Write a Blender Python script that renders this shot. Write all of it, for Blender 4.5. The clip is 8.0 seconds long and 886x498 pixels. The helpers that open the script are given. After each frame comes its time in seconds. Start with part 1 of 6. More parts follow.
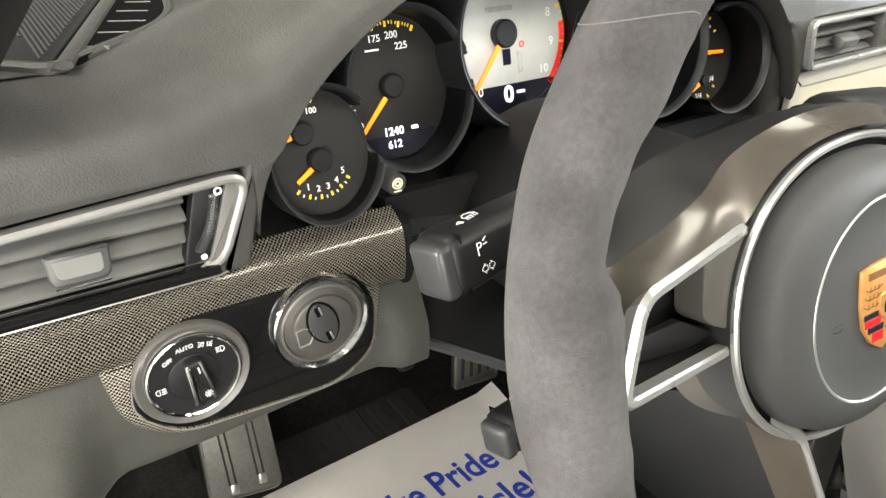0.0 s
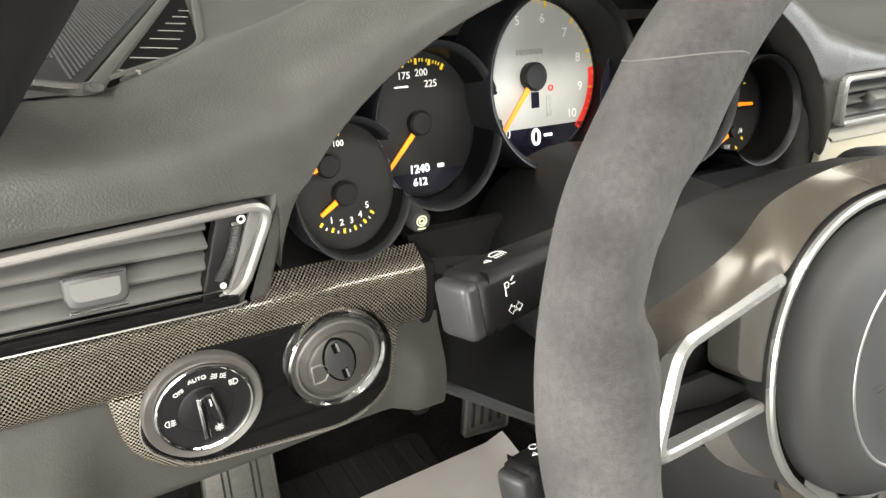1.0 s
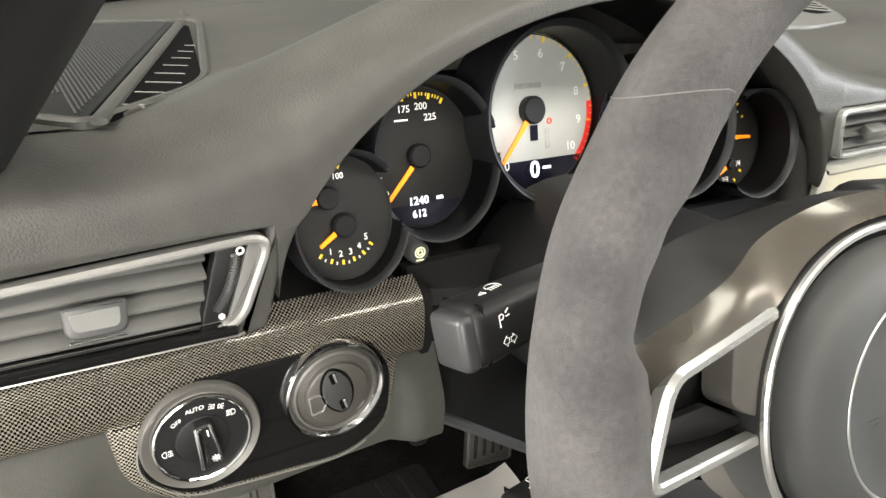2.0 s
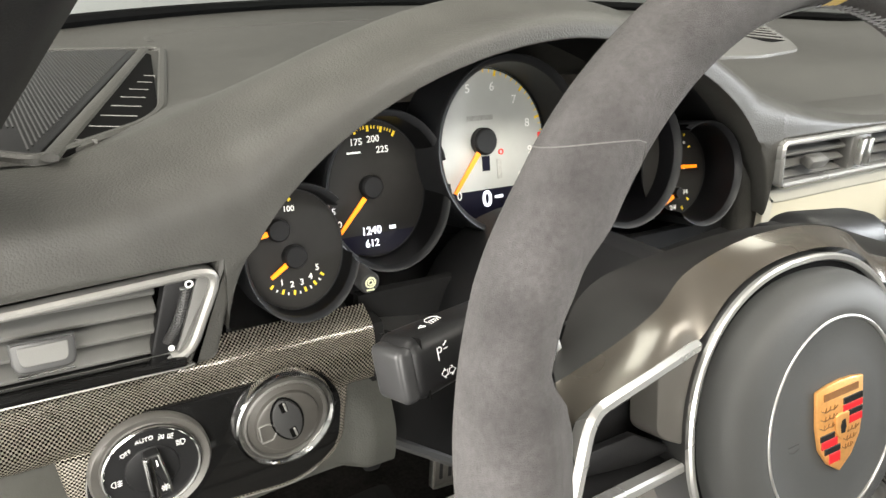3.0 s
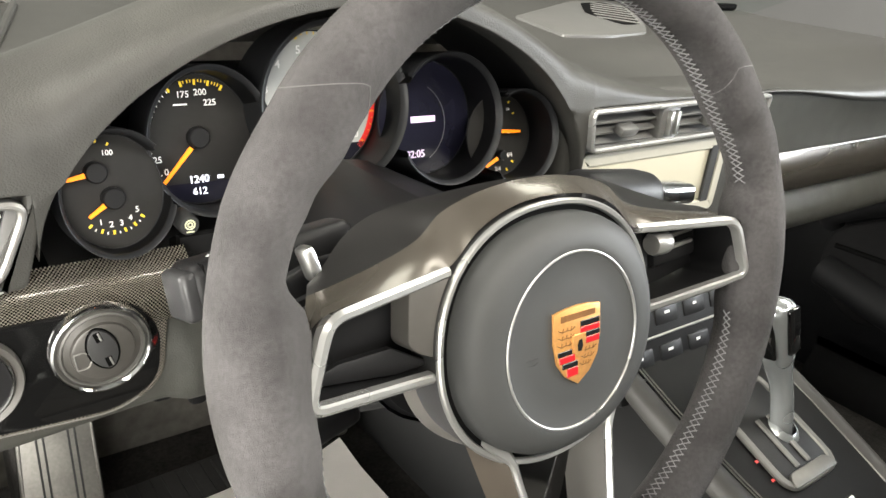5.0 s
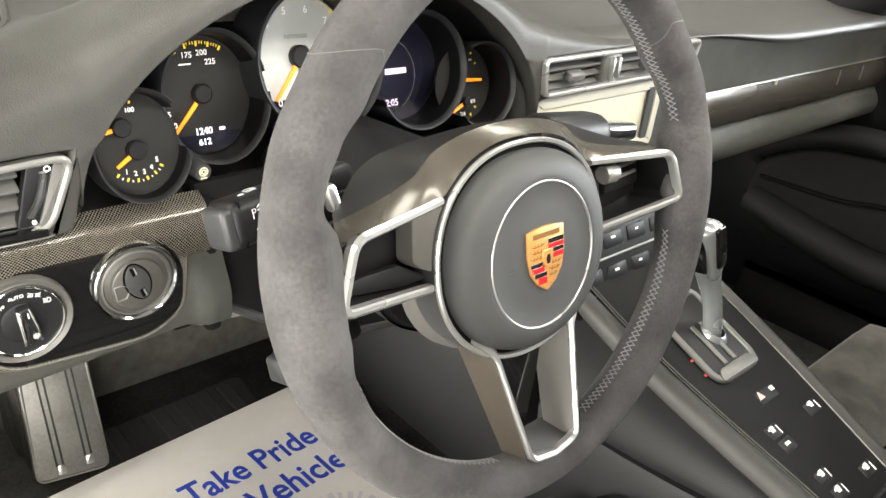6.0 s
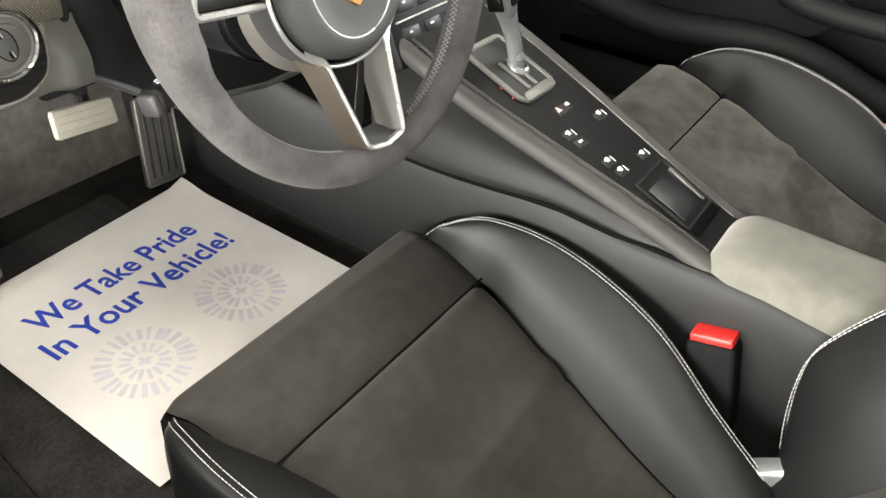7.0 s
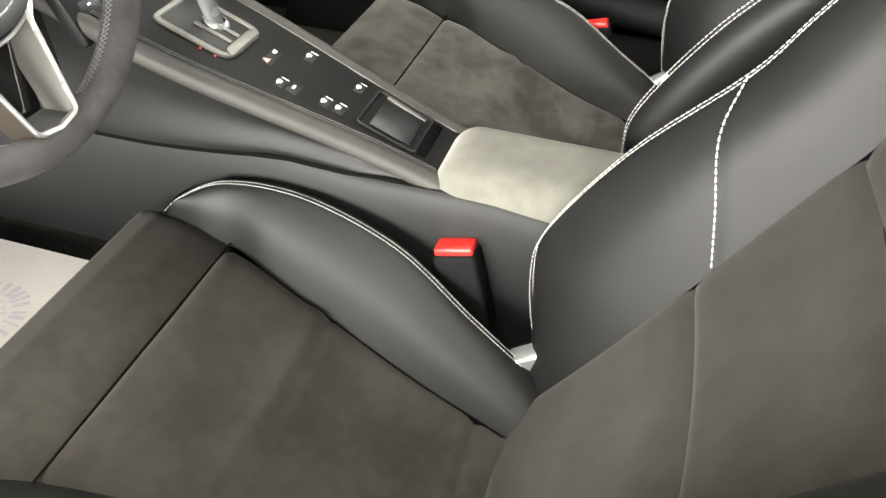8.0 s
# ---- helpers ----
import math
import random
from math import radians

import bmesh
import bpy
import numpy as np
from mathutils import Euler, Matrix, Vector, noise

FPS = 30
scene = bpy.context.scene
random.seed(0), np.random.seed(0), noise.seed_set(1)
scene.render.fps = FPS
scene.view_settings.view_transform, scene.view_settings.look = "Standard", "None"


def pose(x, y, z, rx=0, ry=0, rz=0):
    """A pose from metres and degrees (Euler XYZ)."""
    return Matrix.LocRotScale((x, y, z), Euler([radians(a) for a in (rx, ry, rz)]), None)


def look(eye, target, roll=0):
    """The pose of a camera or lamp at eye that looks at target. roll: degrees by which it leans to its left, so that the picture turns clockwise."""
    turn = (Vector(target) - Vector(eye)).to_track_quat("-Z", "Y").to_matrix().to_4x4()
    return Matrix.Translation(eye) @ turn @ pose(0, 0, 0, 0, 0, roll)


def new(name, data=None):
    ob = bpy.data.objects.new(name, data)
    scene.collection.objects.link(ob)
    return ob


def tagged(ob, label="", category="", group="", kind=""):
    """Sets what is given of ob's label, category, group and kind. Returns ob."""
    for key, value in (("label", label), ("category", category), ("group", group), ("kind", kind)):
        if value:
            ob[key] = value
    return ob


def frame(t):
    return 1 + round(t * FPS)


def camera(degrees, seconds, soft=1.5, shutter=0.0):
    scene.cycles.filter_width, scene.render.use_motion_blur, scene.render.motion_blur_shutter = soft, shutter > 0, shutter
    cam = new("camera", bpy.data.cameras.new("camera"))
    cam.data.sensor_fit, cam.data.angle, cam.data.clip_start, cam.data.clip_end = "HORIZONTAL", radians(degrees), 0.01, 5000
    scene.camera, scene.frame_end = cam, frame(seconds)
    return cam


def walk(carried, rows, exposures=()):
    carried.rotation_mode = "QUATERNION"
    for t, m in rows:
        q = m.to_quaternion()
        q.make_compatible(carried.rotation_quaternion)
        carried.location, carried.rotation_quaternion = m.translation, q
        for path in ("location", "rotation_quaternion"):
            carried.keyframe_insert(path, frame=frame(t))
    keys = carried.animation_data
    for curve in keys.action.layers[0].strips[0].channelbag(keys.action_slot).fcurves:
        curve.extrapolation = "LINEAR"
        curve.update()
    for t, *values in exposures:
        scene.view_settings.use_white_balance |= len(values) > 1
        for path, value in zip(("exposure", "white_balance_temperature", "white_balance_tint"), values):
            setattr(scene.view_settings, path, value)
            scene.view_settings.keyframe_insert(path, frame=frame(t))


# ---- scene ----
cam = camera(59.7, 8.0)
PATH = [
    (0, (-0.293, -0.117, 0.741), (0.649, 1.364, -0.218), 0.2),
    (0.5, (-0.299, -0.109, 0.731), (0.643, 1.408, -0.169), 2.0),
    (1, (-0.295, -0.109, 0.734), (0.649, 1.435, -0.119), 2.2),
    (2.3, (-0.291, -0.118, 0.739), (0.658, 1.465, -0.032), 2.2),
    (2.5, (-0.286, -0.122, 0.742), (0.675, 1.457, -0.021), 2.3),
    (3, (-0.284, -0.127, 0.749), (0.716, 1.436, 0.003), 2.7),
    (3.5, (-0.286, -0.135, 0.745), (0.749, 1.409, 0.008), 2.9),
    (4, (-0.284, -0.143, 0.751), (0.789, 1.375, 0.013), 3.7),
    (4.5, (-0.271, -0.167, 0.748), (0.84, 1.32, 0.002), 4.7),
    (4.7, (-0.257, -0.184, 0.748), (0.875, 1.277, -0.018), 5.3),
    (5.8, (-0.3, -0.218, 0.769), (0.946, 1.104, -0.067), 6.5),
    (6, (-0.325, -0.236, 0.771), (0.928, 1.043, -0.12), 6.0),
    (6.5, (-0.386, -0.3, 0.756), (0.903, 0.797, -0.31), 4.9),
    (7, (-0.428, -0.357, 0.751), (0.919, 0.508, -0.448), 3.9),
    (7.5, (-0.42, -0.413, 0.747), (0.994, 0.202, -0.527), 2.2),
    (8, (-0.399, -0.442, 0.756), (1.074, -0.015, -0.527), 1.5),
]
walk(cam, [(t, look(eye, target, roll)) for t, eye, target, roll in PATH],
     [(0, 0.16), (4.7, 0.16), (6.0, 0.37), (7.0, 0.50), (8.0, 0.80)])

# ---------------------------------------------------------------- light
world = bpy.data.worlds.new("showroom_air")
scene.world = world
world.use_nodes = True
world.node_tree.nodes["Background"].inputs[0].default_value = (0.85, 0.88, 0.9, 1)
world.node_tree.nodes["Background"].inputs[1].default_value = 0.025


def area_lamp(name, at, target, sx, sy, watts, colour=(1, 0.95, 0.85)):
    data = bpy.data.lights.new(name, "AREA")
    data.shape, data.size, data.size_y, data.energy, data.color = "RECTANGLE", sx, sy, watts, colour
    ob = new(name, data)
    ob.matrix_world = look(at, target)
    return tagged(ob, "unseen ceiling lamp panel added to light the cabin", "lamp", "ceiling lamps")


# Ceiling lamps added out of view, placed to light the cabin.
area_lamp("unseen_ceiling_lamp", (-1.5, 0.3, 2.95), (-1.5, 0.3, 0), 0.9, 3.4, 150)
area_lamp("unseen_ceiling_lamp", (2.2, 0.0, 2.95), (2.2, 0.0, 0), 0.9, 3.4, 110)
area_lamp("unseen_ceiling_lamp", (0.4, -2.6, 2.95), (0.4, -2.6, 0), 3.6, 0.9, 330)
# Added daylight fills in made-up windows, placed to light wheel, dash and seats.
for at, target, sx, sy, watts, colour, label in (
        ((-5.62, 1.3, 1.25), (0, 1.3, 1.25), 5.0, 2.2, 1250, (1.0, 0.97, 0.9), "added fill light from a made-up window beside the car"),
        ((-3.4, -5.92, 1.25), (-3.4, 0, 1.25), 4.2, 2.2, 950, (1.0, 0.97, 0.9), "added fill light from a made-up window behind the car"),
        ((6.22, -3.0, 1.85), (0, -3.0, 1.5), 3.6, 2.0, 850, (0.93, 0.97, 1.0), "added cool fill light from a made-up window across the room")):
    tagged(area_lamp("added_window_light", at, target, sx, sy, watts, colour), label, "window light", "window lights")

# ---------------------------------------------------------------- materials


def mat(name, colour, rough=0.5, metal=0.0, vary=0.12, scale=60.0, bump=0.0, bscale=400.0, sheen=0.0, coat=0.0,
        grain=None, emit=0.0, spec=0.5, stain=0.0, patch=None):
    """A node material: two scales of colour variation, a fine bump, optional leather grain, sheen, coat or glow."""
    m = bpy.data.materials.new(name)
    m.use_nodes = True
    nt = m.node_tree
    b = nt.nodes["Principled BSDF"]
    b.inputs["Roughness"].default_value = rough
    b.inputs["Metallic"].default_value = metal
    b.inputs["Specular IOR Level"].default_value = spec
    co = nt.nodes.new("ShaderNodeTexCoord").outputs["Object"]
    L = nt.links.new

    def noise_tex(sc, detail=4):
        n = nt.nodes.new("ShaderNodeTexNoise")
        n.inputs["Scale"].default_value, n.inputs["Detail"].default_value = sc, detail
        L(co, n.inputs["Vector"])
        return n.outputs["Fac"]

    fine, broad = noise_tex(scale), noise_tex(scale / 9, 3)
    mix = nt.nodes.new("ShaderNodeMath")
    mix.operation = "ADD"
    L(fine, mix.inputs[0]), L(broad, mix.inputs[1])
    ramp = nt.nodes.new("ShaderNodeMapRange")
    ramp.inputs[1].default_value, ramp.inputs[2].default_value = 0.7, 1.3
    ramp.inputs[3].default_value, ramp.inputs[4].default_value = 1 - vary, 1 + vary
    L(mix.outputs[0], ramp.inputs[0])
    scale_c = nt.nodes.new("ShaderNodeVectorMath")
    scale_c.operation = "SCALE"
    scale_c.inputs[0].default_value = colour
    L(ramp.outputs[0], scale_c.inputs["Scale"])
    out = scale_c.outputs[0]
    if stain:
        blot = nt.nodes.new("ShaderNodeMapRange")
        blot.inputs[1].default_value, blot.inputs[2].default_value = (0.36, 0.66) if patch else (0.46, 0.58)
        blot.inputs[3].default_value, blot.inputs[4].default_value = 1.0, 1.0 - stain
        L(noise_tex(patch or scale / 5, 3 if patch else 2), blot.inputs[0])
        s2 = nt.nodes.new("ShaderNodeVectorMath")
        s2.operation = "SCALE"
        L(out, s2.inputs[0]), L(blot.outputs[0], s2.inputs["Scale"])
        out = s2.outputs[0]
    L(out, b.inputs["Base Color"])
    rr = nt.nodes.new("ShaderNodeMapRange")
    rr.inputs[3].default_value, rr.inputs[4].default_value = max(0.02, rough * 0.85), min(1, rough * 1.15)
    L(broad, rr.inputs[0])
    L(rr.outputs[0], b.inputs["Roughness"])
    if grain:
        v = nt.nodes.new("ShaderNodeTexVoronoi")
        v.inputs["Scale"].default_value = grain
        warp = nt.nodes.new("ShaderNodeVectorMath")
        warp.operation = "MULTIPLY_ADD"
        n = nt.nodes.new("ShaderNodeTexNoise")
        n.inputs["Scale"].default_value = grain * 0.6
        L(co, n.inputs["Vector"])
        L(n.outputs["Color"], warp.inputs[0])
        warp.inputs[1].default_value = (0.9 / grain,) * 3
        L(co, warp.inputs[2])
        L(warp.outputs[0], v.inputs["Vector"])
        h = v.outputs["Distance"]
    elif bump:
        h = noise_tex(bscale, 3)
    if grain or bump:
        bp = nt.nodes.new("ShaderNodeBump")
        bp.inputs["Strength"].default_value = bump or 0.35
        bp.inputs["Distance"].default_value = 0.0006 if grain else 0.0008
        if grain:
            bp.invert = True
        L(h, bp.inputs["Height"])
        L(bp.outputs[0], b.inputs["Normal"])
    if sheen:
        b.inputs["Sheen Weight"].default_value = sheen
        b.inputs["Sheen Roughness"].default_value = 0.5
        b.inputs["Sheen Tint"].default_value = (0.8, 0.78, 0.74, 1)
    if coat:
        b.inputs["Coat Weight"].default_value, b.inputs["Coat Roughness"].default_value = coat, 0.06
    if emit:
        b.inputs["Emission Color"].default_value, b.inputs["Emission Strength"].default_value = (*colour, 1), emit
    return m


def carbon(name):
    """Twill-woven carbon fibre under clear lacquer; the weave runs in the mesh's UV, in metres."""
    m = bpy.data.materials.new(name)
    m.use_nodes = True
    nt = m.node_tree
    b = nt.nodes["Principled BSDF"]
    L = nt.links.new
    uv = nt.nodes.new("ShaderNodeUVMap")
    ck = nt.nodes.new("ShaderNodeTexChecker")
    ck.inputs["Scale"].default_value = 1 / 0.00105
    L(uv.outputs[0], ck.inputs["Vector"])
    ns = nt.nodes.new("ShaderNodeTexNoise")
    ns.inputs["Scale"].default_value = 900
    L(uv.outputs[0], ns.inputs["Vector"])
    mix = nt.nodes.new("ShaderNodeMixRGB")
    mix.inputs[1].default_value, mix.inputs[2].default_value = (0.002, 0.0019, 0.0018, 1), (0.345, 0.315, 0.265, 1)
    mul = nt.nodes.new("ShaderNodeMath")
    mul.operation = "MULTIPLY"
    rg = nt.nodes.new("ShaderNodeMapRange")
    rg.inputs[1].default_value, rg.inputs[2].default_value = 0.1, 0.5
    L(ns.outputs["Fac"], rg.inputs[0])
    L(ck.outputs["Fac"], mul.inputs[0]), L(rg.outputs[0], mul.inputs[1])
    L(mul.outputs[0], mix.inputs[0])
    L(mix.outputs[0], b.inputs["Base Color"])
    bp = nt.nodes.new("ShaderNodeBump")
    bp.inputs["Strength"].default_value, bp.inputs["Distance"].default_value = 0.25, 0.0003
    L(ck.outputs["Fac"], bp.inputs["Height"])
    L(bp.outputs[0], b.inputs["Normal"])
    b.inputs["Roughness"].default_value, b.inputs["Metallic"].default_value = 0.36, 0.4
    b.inputs["Coat Weight"].default_value, b.inputs["Coat Roughness"].default_value = 0.8, 0.05
    b.inputs["Specular IOR Level"].default_value = 0.03
    return m


LEATHER = mat("grained_leather", (0.046, 0.0452, 0.0414), 0.47, grain=880, bump=0.30, vary=0.18, scale=40, spec=0.27)
# The dash leather again, paler, to paint in light on the lower dash.
LEATHER_LIT = mat("lit_grained_leather", (0.088, 0.088, 0.079), 0.52, grain=880, bump=0.2, vary=0.14, scale=40, spec=0.28)
DOOR_SKIN = mat("matt_black_door_skin", (0.0075, 0.0078, 0.0083), 0.62, vary=0.15, scale=60, bump=0.15, bscale=1500, spec=0.18)
LEATHER_SMOOTH = mat("smooth_seat_leather", (0.0088, 0.0091, 0.0092), 0.45, grain=900, bump=0.16, vary=0.15, scale=25, spec=0.22)
SUEDE = mat("grey_suede", (0.073, 0.0695, 0.0705), 0.95, vary=0.24, scale=4000, stain=0.44, patch=32, bump=0.9, bscale=2400, sheen=0.10, spec=0.12)
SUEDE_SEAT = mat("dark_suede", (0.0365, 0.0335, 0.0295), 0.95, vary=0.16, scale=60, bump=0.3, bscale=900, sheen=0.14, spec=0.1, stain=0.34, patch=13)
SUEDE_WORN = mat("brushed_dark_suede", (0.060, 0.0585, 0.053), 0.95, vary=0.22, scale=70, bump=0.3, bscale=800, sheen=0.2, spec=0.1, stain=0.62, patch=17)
SUEDE_LIGHT = mat("pale_grey_suede", (0.118, 0.116, 0.100), 0.95, vary=0.15, scale=60, bump=0.3, bscale=800, sheen=0.4, spec=0.1, stain=0.12)
PLASTIC = mat("matt_black_plastic", (0.0085, 0.0085, 0.009), 0.44, vary=0.15, scale=80, bump=0.12, bscale=1500, spec=0.25)
PLASTIC_GREY = mat("dark_grey_plastic", (0.034, 0.034, 0.034), 0.45, vary=0.1, scale=60, bump=0.1, bscale=1500)
RAIL = mat("grey_satin_rail", (0.045, 0.044, 0.041), 0.55, vary=0.12, scale=60, bump=0.08, bscale=1500, spec=0.3)
PAD = mat("soft_grey_hub_skin", (0.046, 0.047, 0.046), 0.58, vary=0.08, scale=40, bump=0.12, bscale=1800, spec=0.3)
VENT = mat("vent_slat_plastic", (0.10, 0.099, 0.094), 0.42, vary=0.08, scale=60, bump=0.08, bscale=1200)
GLOSS = mat("piano_black", (0.006, 0.006, 0.006), 0.05, vary=0.1, scale=30, coat=0.6)
FACE = mat("gauge_face_black", (0.016, 0.0153, 0.0145), 0.55, vary=0.08, scale=200, spec=0.2)
WELL = mat("deep_black_tube", (0.004, 0.004, 0.0045), 0.4, vary=0.1, scale=100, spec=0.2)
LIP = mat("satin_grey_lip", (0.016, 0.0165, 0.018), 0.42, vary=0.08, scale=100, spec=0.3)
# A faint glow is added to the silver face to brighten it.
FACE_SILVER_GLOW = mat("gauge_face_silver_glow", (0.44, 0.45, 0.43), 0.5, metal=0.1, vary=0.05, scale=100, emit=0.1)
CHROME = mat("polished_chrome", (0.78, 0.78, 0.77), 0.12, metal=1.0, vary=0.05, scale=50)
SATIN = mat("satin_aluminium", (0.62, 0.62, 0.6), 0.3, metal=1.0, vary=0.06, scale=150)
FRAME = mat("painted_silver_trim", (0.30, 0.295, 0.28), 0.36, metal=0.6, vary=0.05, scale=150)
GUNMETAL = mat("gunmetal_lacquer", (0.100, 0.089, 0.074), 0.26, metal=0.45, vary=0.08, scale=60, coat=0.25)
DARK_LACQUER = mat("dark_lacquer", (0.014, 0.0135, 0.0130), 0.45, vary=0.12, scale=60, spec=0.22)
BRONZE = mat("dark_bronze_gloss", (0.085, 0.072, 0.058), 0.25, metal=0.3, vary=0.08, scale=60, coat=0.3)
ALU = mat("brushed_aluminium", (0.24, 0.235, 0.215), 0.42, metal=0.7, vary=0.12, scale=300, bump=0.05, bscale=900)
MATT = mat("matt_black_trim", (0.007, 0.007, 0.0072), 0.75, vary=0.2, scale=80, bump=0.15, bscale=1500, spec=0.1)
RUBBER = mat("black_rubber", (0.016, 0.016, 0.016), 0.7, vary=0.2, scale=80)
CARPET = mat("black_carpet", (0.027, 0.0257, 0.024), 0.95, vary=0.45, scale=220, bump=0.8, bscale=1500, spec=0.1)
FOOTWELL = mat("dark_grey_felt", (0.15, 0.143, 0.130), 0.95, vary=0.3, scale=60, bump=0.4, bscale=1200, spec=0.1)
CARBON = carbon("woven_carbon")
GATE = mat("satin_nickel", (0.14, 0.137, 0.127), 0.44, metal=0.6, vary=0.1, scale=120)
TRIM = mat("painted_satin_silver", (0.46, 0.46, 0.445), 0.28, metal=0.7, vary=0.05, scale=120)
STEM = mat("satin_chrome", (0.42, 0.44, 0.44), 0.26, metal=0.65, vary=0.06, scale=60)
SCREEN_FRAME = mat("pale_screen_surround", (0.46, 0.44, 0.37), 0.4, metal=0.2, vary=0.04, scale=80)
THREAD = mat("pale_grey_thread", (0.42, 0.42, 0.4), 0.8, vary=0.2, scale=400)
GREY_THREAD = mat("grey_thread", (0.20, 0.20, 0.203), 0.8, vary=0.2, scale=400)
SEAM = mat("dark_seam", (0.004, 0.004, 0.004), 0.95, spec=0.03)
WHITE = mat("white_print", (0.8, 0.8, 0.78), 0.6, vary=0.03, scale=300, emit=0.12)
LIT_WHITE = mat("lit_white_digits", (0.9, 0.92, 1.0), 0.5, vary=0.02, emit=1.3)
LIT_LILAC = mat("lit_lilac_digits", (0.75, 0.6, 0.8), 0.5, vary=0.02, emit=0.7)
YELLOW = mat("yellow_mark", (0.8, 0.55, 0.03), 0.55, vary=0.05, emit=0.15)
YELLOW_SUEDE = mat("yellow_suede", (0.72, 0.46, 0.05), 0.9, vary=0.1, scale=200, bump=0.3, bscale=900, sheen=0.2)
ORANGE = mat("orange_needle", (1.0, 0.26, 0.005), 0.45, vary=0.03, emit=0.55)
RED = mat("red_plastic", (0.72, 0.025, 0.02), 0.35, vary=0.05, scale=100)
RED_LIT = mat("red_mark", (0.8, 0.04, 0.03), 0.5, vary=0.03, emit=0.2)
GOLD = mat("gold_enamel", (0.64, 0.325, 0.105), 0.34, metal=0.5, vary=0.12, scale=500, bump=0.06, bscale=700)
CREST_RED = mat("crest_red", (0.5, 0.015, 0.02), 0.25, vary=0.05, coat=0.5)
CREST_BLACK = mat("crest_black", (0.01, 0.01, 0.01), 0.25, vary=0.05, coat=0.5)
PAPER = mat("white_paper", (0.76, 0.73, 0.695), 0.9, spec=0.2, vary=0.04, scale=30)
BLUE = mat("blue_print", (0.025, 0.06, 0.48), 0.7, vary=0.06, scale=200)
BLUE_PALE = mat("pale_blue_print", (0.635, 0.61, 0.65), 0.9, vary=0.10, scale=90)
SCREEN = mat("lit_cream_screen", (0.47, 0.44, 0.34), 0.3, vary=0.04, scale=8, emit=0.06)
SCREEN_DARK = mat("dark_display", (0.012, 0.012, 0.022), 0.12, vary=0.03)
WALL = mat("dark_grey_wall_paint", (0.12, 0.12, 0.118), 0.8, vary=0.03, scale=3)
WALL_GREY = mat("grey_wall_paint", (0.22, 0.22, 0.215), 0.85, vary=0.05, scale=3)
FLOOR_GREY = mat("grey_epoxy_floor", (0.10, 0.10, 0.10), 0.4, vary=0.1, scale=4)
HEADLINER = mat("dark_headliner", (0.05, 0.05, 0.05), 0.95, vary=0.1, scale=100, sheen=0.1)


def glass_mat():
    m = bpy.data.materials.new("clear_glass")
    m.use_nodes = True
    nt = m.node_tree
    clear, shine, mixer = (nt.nodes.new("ShaderNodeBsdf" + k) if k != "Mix" else nt.nodes.new("ShaderNodeMixShader") for k in ("Transparent", "Glossy", "Mix"))
    clear.inputs[0].default_value = (0.88, 0.92, 0.9, 1)
    shine.inputs["Roughness"].default_value = 0.02
    mixer.inputs[0].default_value = 0.025
    nt.links.new(clear.outputs[0], mixer.inputs[1]), nt.links.new(shine.outputs[0], mixer.inputs[2])
    nt.links.new(mixer.outputs[0], nt.nodes["Material Output"].inputs["Surface"])
    return m


GLASS = glass_mat()

# ---------------------------------------------------------------- builders


def V(*a):
    return Vector(a)


def smooth(a, b, x):
    k = min(1, max(0, (x - a) / (b - a)))
    return k * k * (3 - 2 * k)


def join(bm, add, m=None):
    """Puts the mesh of add, moved by m, into bm."""
    if m is not None:
        bmesh.ops.transform(add, matrix=m, verts=add.verts)
    me = bpy.data.meshes.new("piece")
    add.to_mesh(me)
    add.free()
    bm.from_mesh(me)
    bpy.data.meshes.remove(me)
    return bm


def box(size, bevel=0.002, seg=2, m=None, bm=None):
    add = bmesh.new()
    bmesh.ops.create_cube(add, size=1, matrix=Matrix.Diagonal((*size, 1)))
    if bevel:
        bmesh.ops.bevel(add, geom=add.edges[:], offset=min(bevel, min(size) * 0.48), segments=seg, profile=0.5, affect="EDGES")
    return join(bm or bmesh.new(), add, m)


def prism(outline, depth, bevel=0.001, seg=2, m=None, bm=None):
    """A plate: the outline in local x, y, raised from 0 to depth along local z, with a rounded front edge."""
    add = bmesh.new()
    f = add.faces.new([add.verts.new((x, y, 0)) for x, y in outline])
    if f.normal.z > 0 or sum(a[0] * b[1] - b[0] * a[1] for a, b in zip(outline, outline[1:] + outline[:1])) > 0:
        f.normal_flip()
    top = bmesh.ops.extrude_face_region(add, geom=[f])
    verts = [g for g in top["geom"] if isinstance(g, bmesh.types.BMVert)]
    bmesh.ops.translate(add, vec=(0, 0, depth), verts=verts)
    bmesh.ops.recalc_face_normals(add, faces=add.faces[:])
    if bevel:
        vs = set(verts)
        edges = [e for e in add.edges if e.verts[0] in vs and e.verts[1] in vs]
        bmesh.ops.bevel(add, geom=edges, offset=bevel, segments=seg, profile=0.5, affect="EDGES")
    return join(bm or bmesh.new(), add, m)


